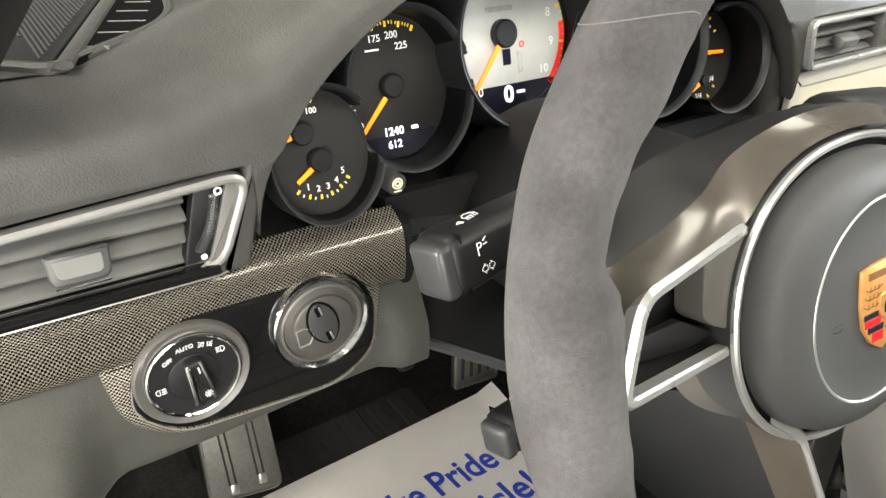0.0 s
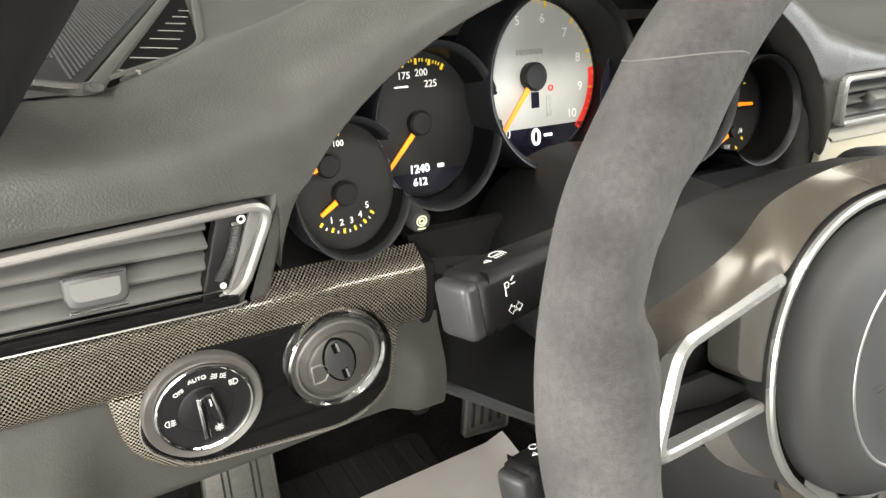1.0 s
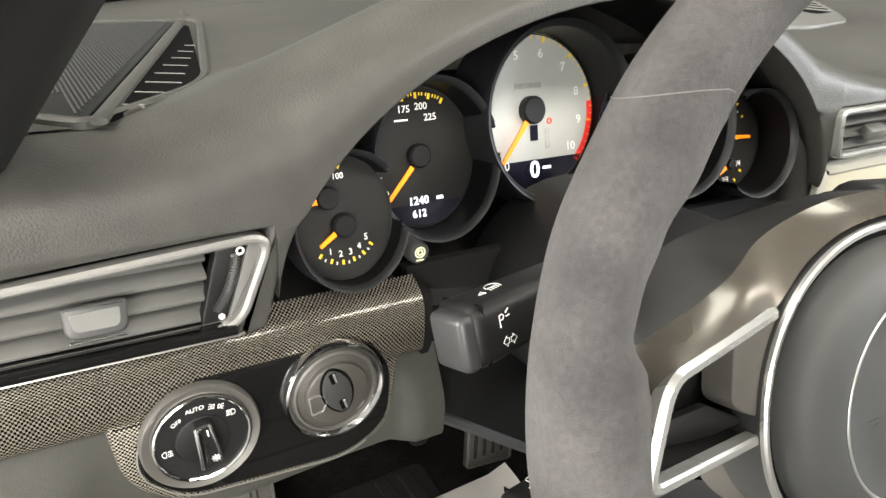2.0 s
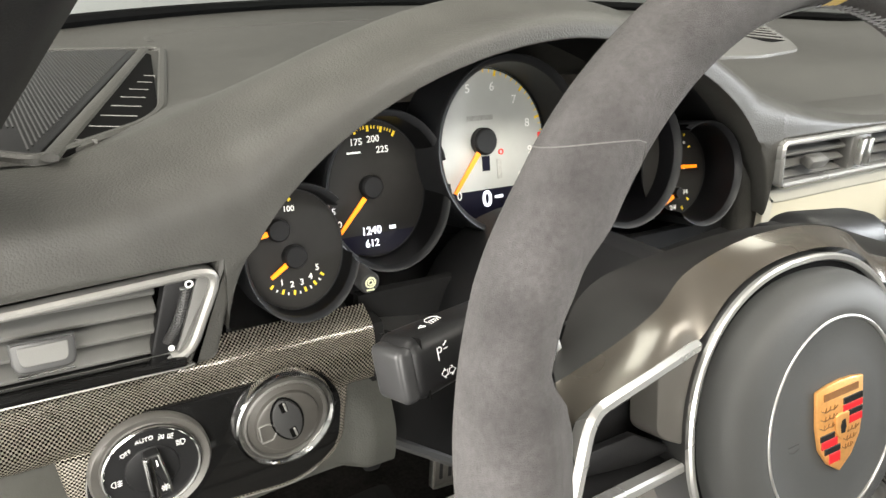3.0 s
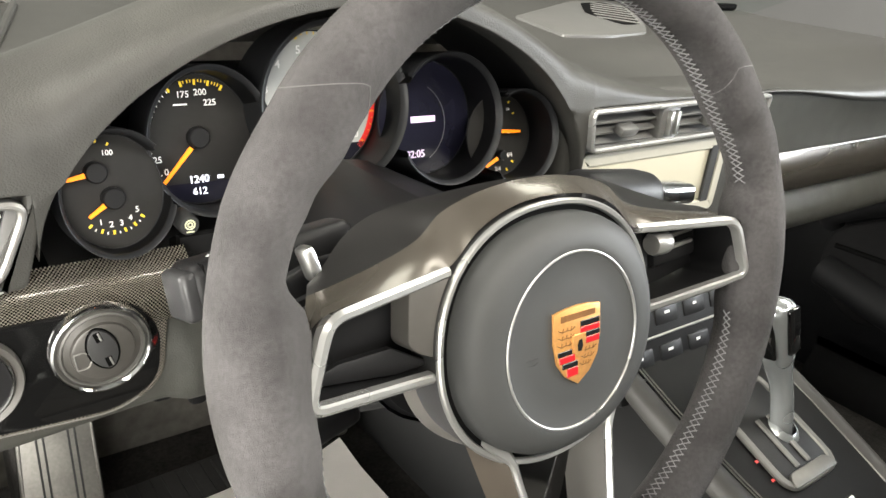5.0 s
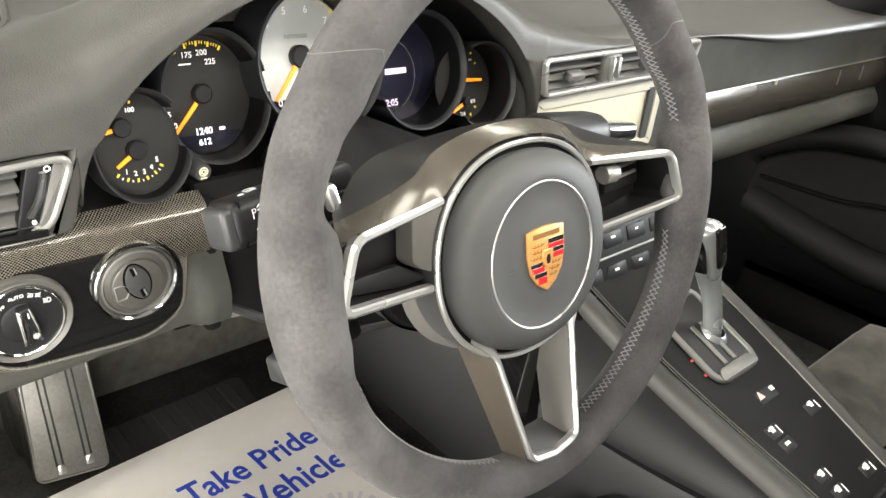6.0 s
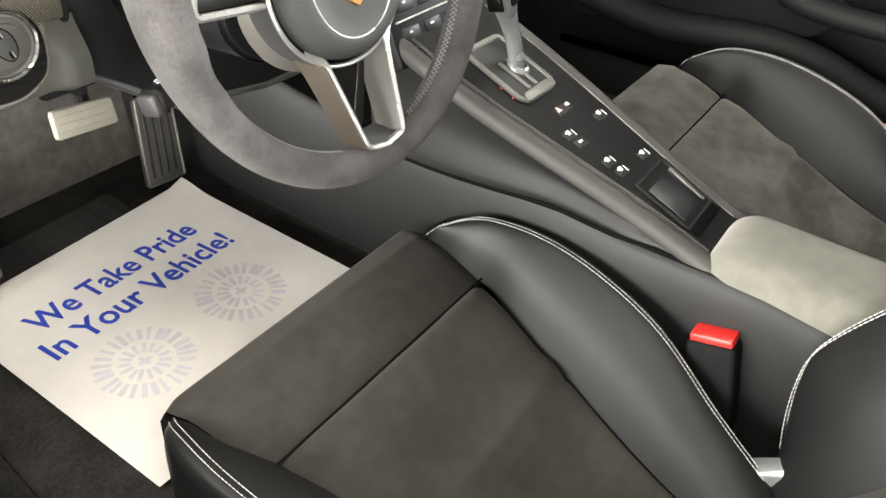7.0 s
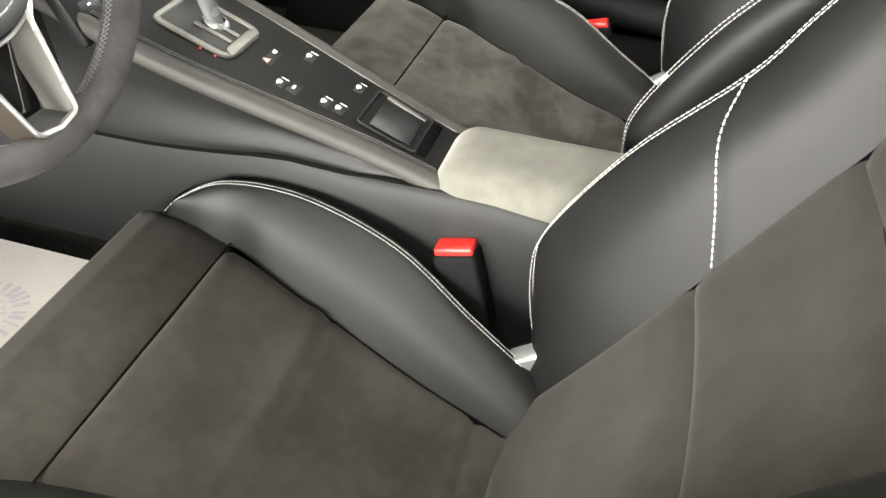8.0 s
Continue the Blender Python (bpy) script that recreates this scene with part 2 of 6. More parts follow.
def tube(path, radius, seg=8, closed=False, flat=1.0, up=None, bm=None):
    """A round bar along a path; radius a number or one per point; flat squashes it along its second axis."""
    alone = bm is None
    bm = bmesh.new() if alone else bm
    pts = [Vector(p) for p in path]
    n = len(pts)
    rings = []
    ref = Vector(up) if up else None
    for i, p in enumerate(pts):
        a, b = pts[(i - 1) % n if closed else max(i - 1, 0)], pts[(i + 1) % n if closed else min(i + 1, n - 1)]
        d = (b - a).normalized()
        if ref is None:
            ref = d.orthogonal()
        s = d.cross(ref).normalized()
        w = s.cross(d).normalized()
        if not up:
            ref = w
        r = radius[i] if isinstance(radius, (list, tuple)) else radius
        rings.append([bm.verts.new(p + s * r * math.cos(k * 2 * math.pi / seg) + w * r * flat * math.sin(k * 2 * math.pi / seg)) for k in range(seg)])
    for i in range(n if closed else n - 1):
        a, b = rings[i], rings[(i + 1) % n]
        for k in range(seg):
            bm.faces.new((a[k], a[(k + 1) % seg], b[(k + 1) % seg], b[k]))
    if not closed:
        bm.faces.new(rings[0]), bm.faces.new(rings[-1])
    if alone:
        bmesh.ops.recalc_face_normals(bm, faces=bm.faces[:])
    return bm


def lathe(profile, seg=48, m=None, bm=None):
    """Turns (radius, height) round local z."""
    add = bmesh.new()
    rings = []
    for r, h in profile:
        if r < 1e-6:
            rings.append([add.verts.new((0, 0, h))])
        else:
            rings.append([add.verts.new((r * math.cos(k * 2 * math.pi / seg), r * math.sin(k * 2 * math.pi / seg), h)) for k in range(seg)])
    for a, b in zip(rings, rings[1:]):
        for k in range(seg):
            j = (k + 1) % seg
            if len(a) == 1 and len(b) == 1:
                continue
            if len(a) == 1:
                add.faces.new((a[0], b[k], b[j]))
            elif len(b) == 1:
                add.faces.new((a[k], a[j], b[0]))
            else:
                add.faces.new((a[k], a[j], b[j], b[k]))
    bmesh.ops.recalc_face_normals(add, faces=add.faces[:])
    return join(bm or bmesh.new(), add, m)


def sheet(fn, nu, nv, thick=0.0, bm=None, uv=None):
    """A surface fn(u, v) for u, v in 0..1; thick gives it a back, along its normal."""
    bm = bm or bmesh.new()
    layer = bm.loops.layers.uv.new("UVMap") if uv else None
    grid = [[bm.verts.new(fn(i / nu, j / nv)) for j in range(nv + 1)] for i in range(nu + 1)]
    for i in range(nu):
        for j in range(nv):
            f = bm.faces.new((grid[i][j], grid[i + 1][j], grid[i + 1][j + 1], grid[i][j + 1]))
            if uv:
                for loop, (a, b) in zip(f.loops, ((i, j), (i + 1, j), (i + 1, j + 1), (i, j + 1))):
                    loop[layer].uv = uv(a / nu, b / nv)
    if thick:
        bmesh.ops.solidify(bm, geom=bm.faces[:], thickness=thick)
        bmesh.ops.recalc_face_normals(bm, faces=bm.faces[:])
    return bm


def plane_uv(bm, ax, ay):
    """Gives every face UVs in metres along the two directions."""
    layer = bm.loops.layers.uv.verify()
    for f in bm.faces:
        for loop in f.loops:
            loop[layer].uv = (loop.vert.co.dot(ax), loop.vert.co.dot(ay))
    return bm


def finish(name, bm, material, sharp=35):
    me = bpy.data.meshes.new(name)
    bm.to_mesh(me)
    bm.free()
    me.materials.append(material)
    me.polygons.foreach_set("use_smooth", [True] * len(me.polygons))
    me.set_sharp_from_angle(angle=radians(sharp))
    return new(name, me)


def part(name, bm, material, parent, label="", sharp=35):
    ob = finish(name, bm, material, sharp)
    ob.parent = parent
    if label:
        ob["label"] = label
    return ob


def thing(name, label, category, group="", kind=""):
    return tagged(new(name), label, category, group, kind)


def whole(name, bm, material, label, category, group="", kind="", sharp=35):
    return tagged(finish(name, bm, material, sharp), label, category, group, kind)


def lettering(name, words, size, m, material, parent, label="", bold=0.0, align="CENTER"):
    """Flat raised lettering in Blender's own font, as a mesh, at the pose m (x along the line, z out of the surface)."""
    cu = bpy.data.curves.new("letters", "FONT")
    cu.body, cu.size, cu.align_x, cu.align_y, cu.extrude, cu.offset, cu.resolution_u = words, size, align, "CENTER", size * 0.02, bold * size, 3
    tmp = bpy.data.objects.new("letters", cu)
    scene.collection.objects.link(tmp)
    me = bpy.data.meshes.new_from_object(tmp.evaluated_get(bpy.context.evaluated_depsgraph_get()))
    bpy.data.objects.remove(tmp)
    bpy.data.curves.remove(cu)
    me.transform(m)
    me.materials.clear()
    me.materials.append(material)
    ob = new(name, me)
    ob.parent = parent
    if label:
        ob["label"] = label
    return ob


def basis(at, x, y):
    """A pose from a place and two directions of a surface; z comes out of it."""
    x = Vector(x).normalized()
    z = x.cross(Vector(y)).normalized()
    y = z.cross(x)
    m = Matrix((x, y, z)).transposed().to_4x4()
    m.translation = at
    return m


def facing(x, y, z, tilt=0.0):
    """A pose on a surface that faces the driver (towards -y), its top leaning away by tilt degrees."""
    return Matrix.Translation((x, y, z)) @ pose(0, 0, 0, 90 - tilt, 0, 0)


def arc(cx, cy, r, a0, a1, n, ry=None):
    return [(cx + r * math.cos(radians(a0 + (a1 - a0) * k / n)), cy + (ry or r) * math.sin(radians(a0 + (a1 - a0) * k / n))) for k in range(n + 1)]


def rounded(corners, r, n=5):
    """An outline with its corners rounded."""
    out = []
    c = [Vector(p) for p in corners]
    for i, p in enumerate(c):
        a, b = c[i - 1] - p, c[(i + 1) % len(c)] - p
        k = r[i] if isinstance(r, (list, tuple)) else r
        k = min(k, a.length * 0.45, b.length * 0.45)
        s, e = p + a.normalized() * k, p + b.normalized() * k
        for j in range(n + 1):
            t = j / n
            out.append(tuple((1 - t) ** 2 * s + 2 * t * (1 - t) * p + t * t * e))
    return out


def band(outline, width):
    """The outline moved inwards by width (for anticlockwise outlines)."""
    c = [Vector(p) for p in outline]
    out = []
    for i, p in enumerate(c):
        a, b = (p - c[i - 1]), (c[(i + 1) % len(c)] - p)
        if a.length < 1e-7:
            a = b
        if b.length < 1e-7:
            b = a
        d = (a.normalized() + b.normalized())
        d = d.normalized() if d.length > 1e-6 else a.normalized()
        out.append((p.x - d.y * width, p.y + d.x * width))
    return out


def frame_plate(outline, width, depth, m, bm=None, bevel=0.0008):
    """A ring-shaped frame: the outline with an opening that follows it at width."""
    add = bmesh.new()
    inner = band(outline, width)
    n = len(outline)
    lv = [[add.verts.new((x, y, h)) for x, y in o] for o, h in ((outline, 0), (outline, depth - bevel), (band(outline, bevel), depth), (band(outline, width - bevel), depth), (inner, depth - bevel), (inner, 0))]
    for a, b in zip(lv, lv[1:]):
        for k in range(n):
            j = (k + 1) % n
            add.faces.new((a[k], a[j], b[j], b[k]))
    bmesh.ops.recalc_face_normals(add, faces=add.faces[:])
    return join(bm or bmesh.new(), add, m)


def stitches(path, step, length, r, bm=None):
    """Short thread stitches in a row along a path."""
    bm = bm or bmesh.new()
    pts = [Vector(p) for p in path]
    dist = 0.0
    nxt = 0.0
    for a, b in zip(pts, pts[1:]):
        d = (b - a).length
        while nxt <= dist + d:
            p = a.lerp(b, (nxt - dist) / d)
            e = (b - a).normalized() * length * 0.5
            tube([p - e, p - e * 0.4 + Vector((0, 0, 0)), p + e], [r * 0.5, r, r * 0.5], 5, bm=bm)
            nxt += step
        dist += d
    return bm


def curve(pts, n=24):
    """A smooth curve through a few points."""
    p = [Vector(q) for q in pts]
    p = [2 * p[0] - p[1]] + p + [2 * p[-1] - p[-2]]
    out = []
    for i in range(1, len(p) - 2):
        for k in range(n):
            t = k / n
            out.append(0.5 * ((2 * p[i]) + (p[i + 1] - p[i - 1]) * t + (2 * p[i - 1] - 5 * p[i] + 4 * p[i + 1] - p[i + 2]) * t * t + (3 * p[i] - p[i - 1] - 3 * p[i + 1] + p[i + 2]) * t ** 3))
    return out + [p[-2]]

# ---------------------------------------------------------------- the showroom round the car, made up; dark walls keep reflections low
whole("floor", box((12, 12, 0.1), 0, m=Matrix.Translation((0.3, 0, -0.36))), FLOOR_GREY, "grey sealed showroom floor under the car", "floor", kind="structure")
whole("ceiling", box((12, 12, 0.1), 0, m=Matrix.Translation((0.3, 0, 3.05))), WALL, "grey showroom ceiling with lamp panels", "ceiling", kind="structure")


def window_wall(name, m, length, opening, material):
    """A wall along local x with one made-up window opening through it (x0, x1, z0, z1) for an added light, framed; m
    stands at its foot.
    """
    bmw = bmesh.new()
    x0, x1, z0, z1 = opening
    h = 3.3
    for a, b, c, d in ((-length / 2, x0, 0, h), (x1, length / 2, 0, h), (x0, x1, 0, z0), (x0, x1, z1, h)):
        box((b - a, 0.1, d - c), 0, m=m @ Matrix.Translation(((a + b) / 2, 0, (c + d) / 2)), bm=bmw)
    wall = whole(name, bmw, material, "plain dark grey showroom wall with a made-up window", "wall", kind="structure")
    win = thing("window_" + name[5:], "made-up window with a dark frame round an added light", "window", kind="structure")
    for a, b, c, d in ((x0, x0 + 0.06, z0, z1), (x1 - 0.06, x1, z0, z1), (x0 + 0.06, x1 - 0.06, z0, z0 + 0.06), (x0 + 0.06, x1 - 0.06, z1 - 0.06, z1)):
        part("window_frame", box((b - a, 0.12, d - c), 0.004, 1, m @ Matrix.Translation(((a + b) / 2, 0, (c + d) / 2))), PLASTIC, win)
    part("backing", box((x1 - x0, 0.02, z1 - z0), 0, m=m @ Matrix.Translation(((x0 + x1) / 2, 0.09, (z0 + z1) / 2))), PAPER, win, "white board closing the made-up window")
    return wall


whole("wall_north", box((12, 0.1, 3.3), 0, m=Matrix.Translation((0.3, 6, 1.35))), WALL_GREY, "plain grey showroom wall", "wall", kind="structure")
window_wall("wall_south", Matrix.Translation((0.3, -6, -0.3)) @ pose(0, 0, 0, 0, 0, 180), 12, (1.5, 5.9, 0.4, 2.7), WALL)
window_wall("wall_east", Matrix.Translation((6.3, 0, -0.3)) @ pose(0, 0, 0, 0, 0, -90), 11.9, (1.1, 4.9, 1.1, 3.2), WALL)
window_wall("wall_west", Matrix.Translation((-5.7, 0, -0.3)) @ pose(0, 0, 0, 0, 0, 90), 11.9, (-1.3, 3.9, 0.4, 2.7), WALL)

# ---------------------------------------------------------------- the car's shell
CX = 0.33                                  # the car's middle, from the steering wheel's
whole("car_floor", box((1.56, 1.62, 0.03), 0.004, m=Matrix.Translation((CX, -0.02, -0.019))), CARPET, "black carpet on the car's floor", "carpet", kind="structure")
whole("footwell_floor", box((1.40, 0.62, 0.10), 0.004, m=Matrix.Translation((CX, 0.39, 0.038))), CARPET, "black carpeted footwell floor", "carpet", kind="structure")
whole("firewall", sheet(lambda u, v: V(-0.38 + 1.42 * u, 0.655 + 0.10 * v ** 2 + (0.0 if v > 0.1 else 0.05 * (0.1 - v)), 0.0 + 0.6 * v), 10, 12, 0.02), FOOTWELL, "dark grey felt-lined bulkhead at the end of the footwells", "bulkhead", kind="structure")
whole("rear_bulkhead", box((1.4, 0.03, 1.0), 0.01, m=Matrix.Translation((CX, -0.98, 0.5)) @ pose(0, 0, 0, -8)), HEADLINER, "dark lining behind the seats", "bulkhead", kind="structure")
# Added out of view to block lamp light from the seats.
whole("unseen_roof_shade", sheet(lambda u, v: V(CX - 0.56 + 1.12 * u, -0.47 - 0.55 * v, 1.02 - 0.14 * (2 * u - 1) ** 2 - 0.05 * v ** 2), 16, 8, 0.03), HEADLINER, "unseen dark roof piece added to shade the seats", "roof hoop", kind="structure")
whole("windscreen", sheet(lambda u, v: V(CX + (2 * u - 1) * (0.70 - 0.18 * v), 0.955 - 0.34 * (2 * u - 1) ** 2 - (0.86 - 0.18 * (2 * u - 1) ** 2) * v, 0.645 + 0.38 * v - 0.09 * v * (2 * u - 1) ** 2), 20, 8), GLASS, "clear curved windscreen glass", "windscreen", kind="structure").visible_shadow = False
for side, nm in ((-1, "door_pillar"), (1, "door_pillar")):
    pl = curve([(CX + side * 0.765, 0.56, 0.42), (CX + side * 0.697, 0.35, 0.574), (CX + side * 0.599, 0.05, 0.796), (CX + side * 0.535, -0.14, 0.93), (CX + side * 0.49, -0.34, 1.0)], 8)
    whole(nm, tube(pl, [0.042] * len(pl), 14), PLASTIC, "dark trimmed windscreen pillar", "pillar", "windscreen pillars", "structure")
# Unseen side panels added to keep the rear light off the seats.
for side in (-1, 1):
    whole("unseen_side_blocker", sheet(lambda u, v, side=side: V(CX + side * (0.735 - 0.05 * v), -0.57 - 0.45 * u + 0.02 * v, -0.02 + 0.92 * v), 6, 12, 0.03), HEADLINER, "unseen dark side panel added to keep light off the seats", "pillar", "door pillars", "structure")
# The sill is out of view; its height keeps light off the paper mat.
whole("sill", box((0.10, 1.5, 0.32), 0.03, 3, Matrix.Translation((-0.367, -0.1, 0.09))), LEATHER_SMOOTH, "unseen black door sill raised to shade the footwell", "sill", kind="structure")

# ---------------------------------------------------------------- dashboard
dash = thing("dashboard", "dark grey leather dashboard with a hood over the dials", "dashboard")


def crest(x):
    return max(0.632 + 0.088 * math.exp(-abs(x / 0.19) ** 2.3), 0.647 - 0.015 * smooth(0.12, 0.24, x))


ARCH = 0.195


def lip(x):
    """Height of the pad's front edge: level over the vents, arched above the dials."""
    if abs(x) < ARCH:
        return 0.566 + 0.137 * (1 - abs(x / ARCH) ** 1.8) ** 0.5
    return 0.599 + (x + 0.40) * 0.056 if x < 0 else 0.631


xs = [-0.42 + 0.22 * k / 14 for k in range(15)] + [-0.1952] + [-ARCH * math.cos(math.pi * k / 48) for k in range(1, 48)] + [0.1952] + [0.2002 + 0.88 * (k / 30) for k in range(31)]


def pad_section(x):
    zc, zl = crest(x), lip(x)
    rear = 0.95 - 0.30 * min(1, abs((x - CX) / 0.60)) ** 2
    plateau = 0.648
    top = max(zl, 0.6125 if x < 0 else 0.631)
    thick = max(zc - top, 0.004)
    front = 0.193
    f = 0.10 + 0.90 * smooth(-0.255, -0.165, x)
    g = smooth(0.44, 0.70, x)               # the soft roll along the passenger's edge
    return curve([(x, rear, 0.652), (x, 0.56, plateau), (x, 0.258 + 0.142 * f, plateau + 0.02 * (zc - plateau)), (x, 0.258 + 0.087 * f, plateau + 0.15 * (zc - plateau)), (x, 0.258 + 0.042 * f, plateau + 0.62 * (zc - plateau)), (x, 0.258 - 0.006 * (1 - f), zc),
                  (x, 0.215, zc - 0.14 * thick - 0.003 * g), (x, 0.1965 + 0.003 * g, top + 0.6 * thick - 0.010 * g), (x, front + 0.002 * g, top + 0.002 - 0.017 * g), (x, front + 0.0005 + 0.003 * g, zl + (top - zl) * 0.5 - 0.020 * g), (x, front + 0.002 + 0.004 * g, zl + 0.0015 - 0.023 * g), (x, front + 0.010 + 0.004 * g, zl - 0.026 * g), (x, front + 0.03, zl - 0.026 * g)], 5)


cols = [pad_section(x) for x in xs]
bm = bmesh.new()
vg = [[bm.verts.new(p) for p in c] for c in cols]
for a, b in zip(vg, vg[1:]):
    for k in range(len(a) - 1):
        bm.faces.new((a[k], b[k], b[k + 1], a[k + 1]))
bmesh.ops.recalc_face_normals(bm, faces=bm.faces[:])
part("pad", bm, LEATHER, dash, "grained dark grey leather pad", 50)

part("cheek", prism(rounded([(-0.2140, 0.5605), (-0.2010, 0.5605), (-0.1945, 0.584), (-0.1885, 0.606), (-0.1890, 0.616), (-0.1955, 0.616)], [0.001, 0.004, 0.02, 0.01, 0.002, 0.001]), 0.012, 0.003, 3, facing(0, 0.2065, 0)), LEATHER, dash, "leather cheek between the vent and the dials", 60)

part("screen_edge", tube([V(x, 0.95 - 0.30 * min(1, abs((x - CX) / 0.60)) ** 2, 0.656) for x in xs[::3]], 0.011, 8, flat=0.6), SEAM, dash, "black strip where the windscreen meets the dashboard")
# recess of the dials
bm = sheet(lambda u, v: V(-ARCH * 1.002 * math.cos(math.pi * u), 0.221 + 0.084 * v, 0.5 + (lip(-ARCH * 0.998 * math.cos(math.pi * u)) - 0.5) * (1 - 0.04 * v)), 48, 4)
part("recess", bm, PLASTIC, dash, "black recess round the dials")
part("recess_back", box((0.33, 0.01, 0.16), 0.002, m=Matrix.Translation((0, 0.305, 0.570))), MATT, dash)
part("lower_shelf", sheet(lambda u, v: V(-0.186 + 0.372 * u, 0.205 + 0.09 * v, 0.545 + 0.012 * v - 0.014 * math.cos(math.pi * (u - 0.5)) ** 2 * (1 - v) + 0.012 * abs(2 * u - 1)), 30, 6, 0.004), PLASTIC_GREY, dash, "dark grey ledge under the dials")
part("lower_cover", box((0.34, 0.012, 0.10), 0.004, m=Matrix.Translation((0.035, 0.232, 0.50))), MATT, dash)

# ---- side air vent


def air_vent(outline, y, slat_rows, slat_span, label, frame_material):
    ring = part("air_vent", frame_plate(outline, 0.0040, 0.007, facing(0, y, 0), bevel=0.0014), frame_material, dash, label)
    part("duct", prism(band(outline, 0.003), 0.002, 0, m=facing(0, y + 0.045, 0)), PLASTIC, ring, "dark duct")
    n = len(outline)
    inner = band(outline, 0.0028)
    bmd = bmesh.new()
    for k in range(n):
        a, b = inner[k], inner[(k + 1) % n]
        bmd.faces.new([bmd.verts.new(p) for p in ((a[0], y - 0.001, a[1]), (b[0], y - 0.001, b[1]), (b[0], y + 0.045, b[1]), (a[0], y + 0.045, a[1]))])
    part("duct_wall", bmd, PLASTIC, ring)
    x0, x1 = slat_span
    for z in slat_rows:
        part("slat", box((x1 - x0, 0.021, 0.0026), 0.001, 2, Matrix.Translation(((x0 + x1) / 2, y + 0.012, z)) @ pose(0, 0, 0, 24)), VENT, ring)
    return ring


vent_out = rounded([(-0.40, 0.5635), (-0.2125, 0.5635), (-0.1935, 0.6095), (-0.40, 0.5975)], [0.004, 0.012, 0.016, 0.004], 8)
vent = air_vent(vent_out, 0.199, [0.5725, 0.5825, 0.5925, 0.6015], (-0.398, -0.2245), "satin silver vent frame", FRAME)
TAB = Matrix.Translation((-0.272, 0.1935, 0.5835)) @ basis((0, 0, 0), (1, 0, 0), (0, 0.30, 0.95))
tab = part("adjuster_tab", prism(rounded([(-0.0120, -0.0072), (0.0120, -0.0072), (0.0125, 0.0068), (-0.0125, 0.0068)], [0.005, 0.005, 0.001, 0.001]), 0.0036, 0.0016, 3, TAB), PLASTIC_GREY, vent, "dark grey sliding tab")
part("tab_recess", prism(rounded([(-0.0090, -0.0040), (0.0090, -0.0040), (0.0095, 0.0040), (-0.0095, 0.0040)], [0.003, 0.003, 0.001, 0.001]), 0.0005, 0.0002, 1, TAB @ Matrix.Translation((0, 0, 0.0035))), VENT, tab)
part("tab_edge", box((0.022, 0.0012, 0.0012), 0.0004, 1, Matrix.Translation((-0.272, 0.1895, 0.5762))), CHROME, vent)
part("wheel_housing", prism(rounded([(-0.2300, 0.5660), (-0.2145, 0.5660), (-0.1985, 0.6060), (-0.2200, 0.6045)], 0.004), 0.006, 0.001, m=facing(0, 0.205, 0)), PLASTIC, vent, "dark housing of the thumbwheel")
part("lower_lip", box((0.184, 0.0080, 0.0046), 0.001, 2, Matrix.Translation((-0.3075, 0.1945, 0.5655))), GLOSS, vent, "black lower lip")
part("lip_line", tube([(-0.40, 0.1915, 0.5626), (-0.2165, 0.1915, 0.5626), (-0.2125, 0.1915, 0.5634)], 0.0005, 6), SATIN, vent, "thin bright line")
part("end_panel", prism(rounded([(-0.2190, 0.5665), (-0.2130, 0.5665), (-0.1990, 0.6035), (-0.2068, 0.6035)], 0.0008), 0.002, 0.0006, m=facing(0, 0.1985, 0)), VENT, vent, "grey slanted end panel")
bm = bmesh.new()
for k in range(23):
    t = k / 22
    box((0.0040, 0.0030, 0.0006), 0.0002, 1, Matrix.Translation((-0.2222 + 0.0100 * t, 0.1985 - 0.0042 * math.sin(math.pi * t), 0.5735 + 0.0240 * t)) @ pose(0, 0, 0, 0, 20, 0), bm=bm)
tube([V(-0.2222 + 0.0100 * k / 8, 0.1990 - 0.0042 * math.sin(math.pi * k / 8), 0.5735 + 0.0240 * k / 8) for k in range(9)], 0.0019, 8, bm=bm)
part("thumbwheel", bm, PLASTIC_GREY, vent, "ribbed dark thumbwheel")
part("thumbwheel_cap", box((0.0042, 0.002, 0.0016), 0.0006, 1, Matrix.Translation((-0.2124, 0.1982, 0.5985))), SATIN, vent)
part("open_mark", frame_plate(arc(-0.2108, 0.6012, 0.0019, 0, 345, 22), 0.0008, 0.0006, facing(0, 0.1962, 0), bevel=0.0001), WHITE, vent, "white ring mark")
part("shut_mark", lathe([(0, 0.0006), (0.0014, 0.0006), (0.0014, 0)], 16, facing(-0.2205, 0.1986, 0.5700)), WHITE, vent, "white dot mark")

# ---- carbon strip with the switch panel
PROFILE = [(0.214, 0.5632), (0.205, 0.5585), (0.2005, 0.5535), (0.199, 0.548), (0.1985, 0.540), (0.199, 0.530), (0.2015, 0.5235), (0.212, 0.5215)]
pr = curve([(0, *p) for p in PROFILE], 5)


def strip(u, v):
    p = pr[min(len(pr) - 1, round(v * (len(pr) - 1)))]
    return V(-0.42 + 0.304 * u, p.y, p.z)


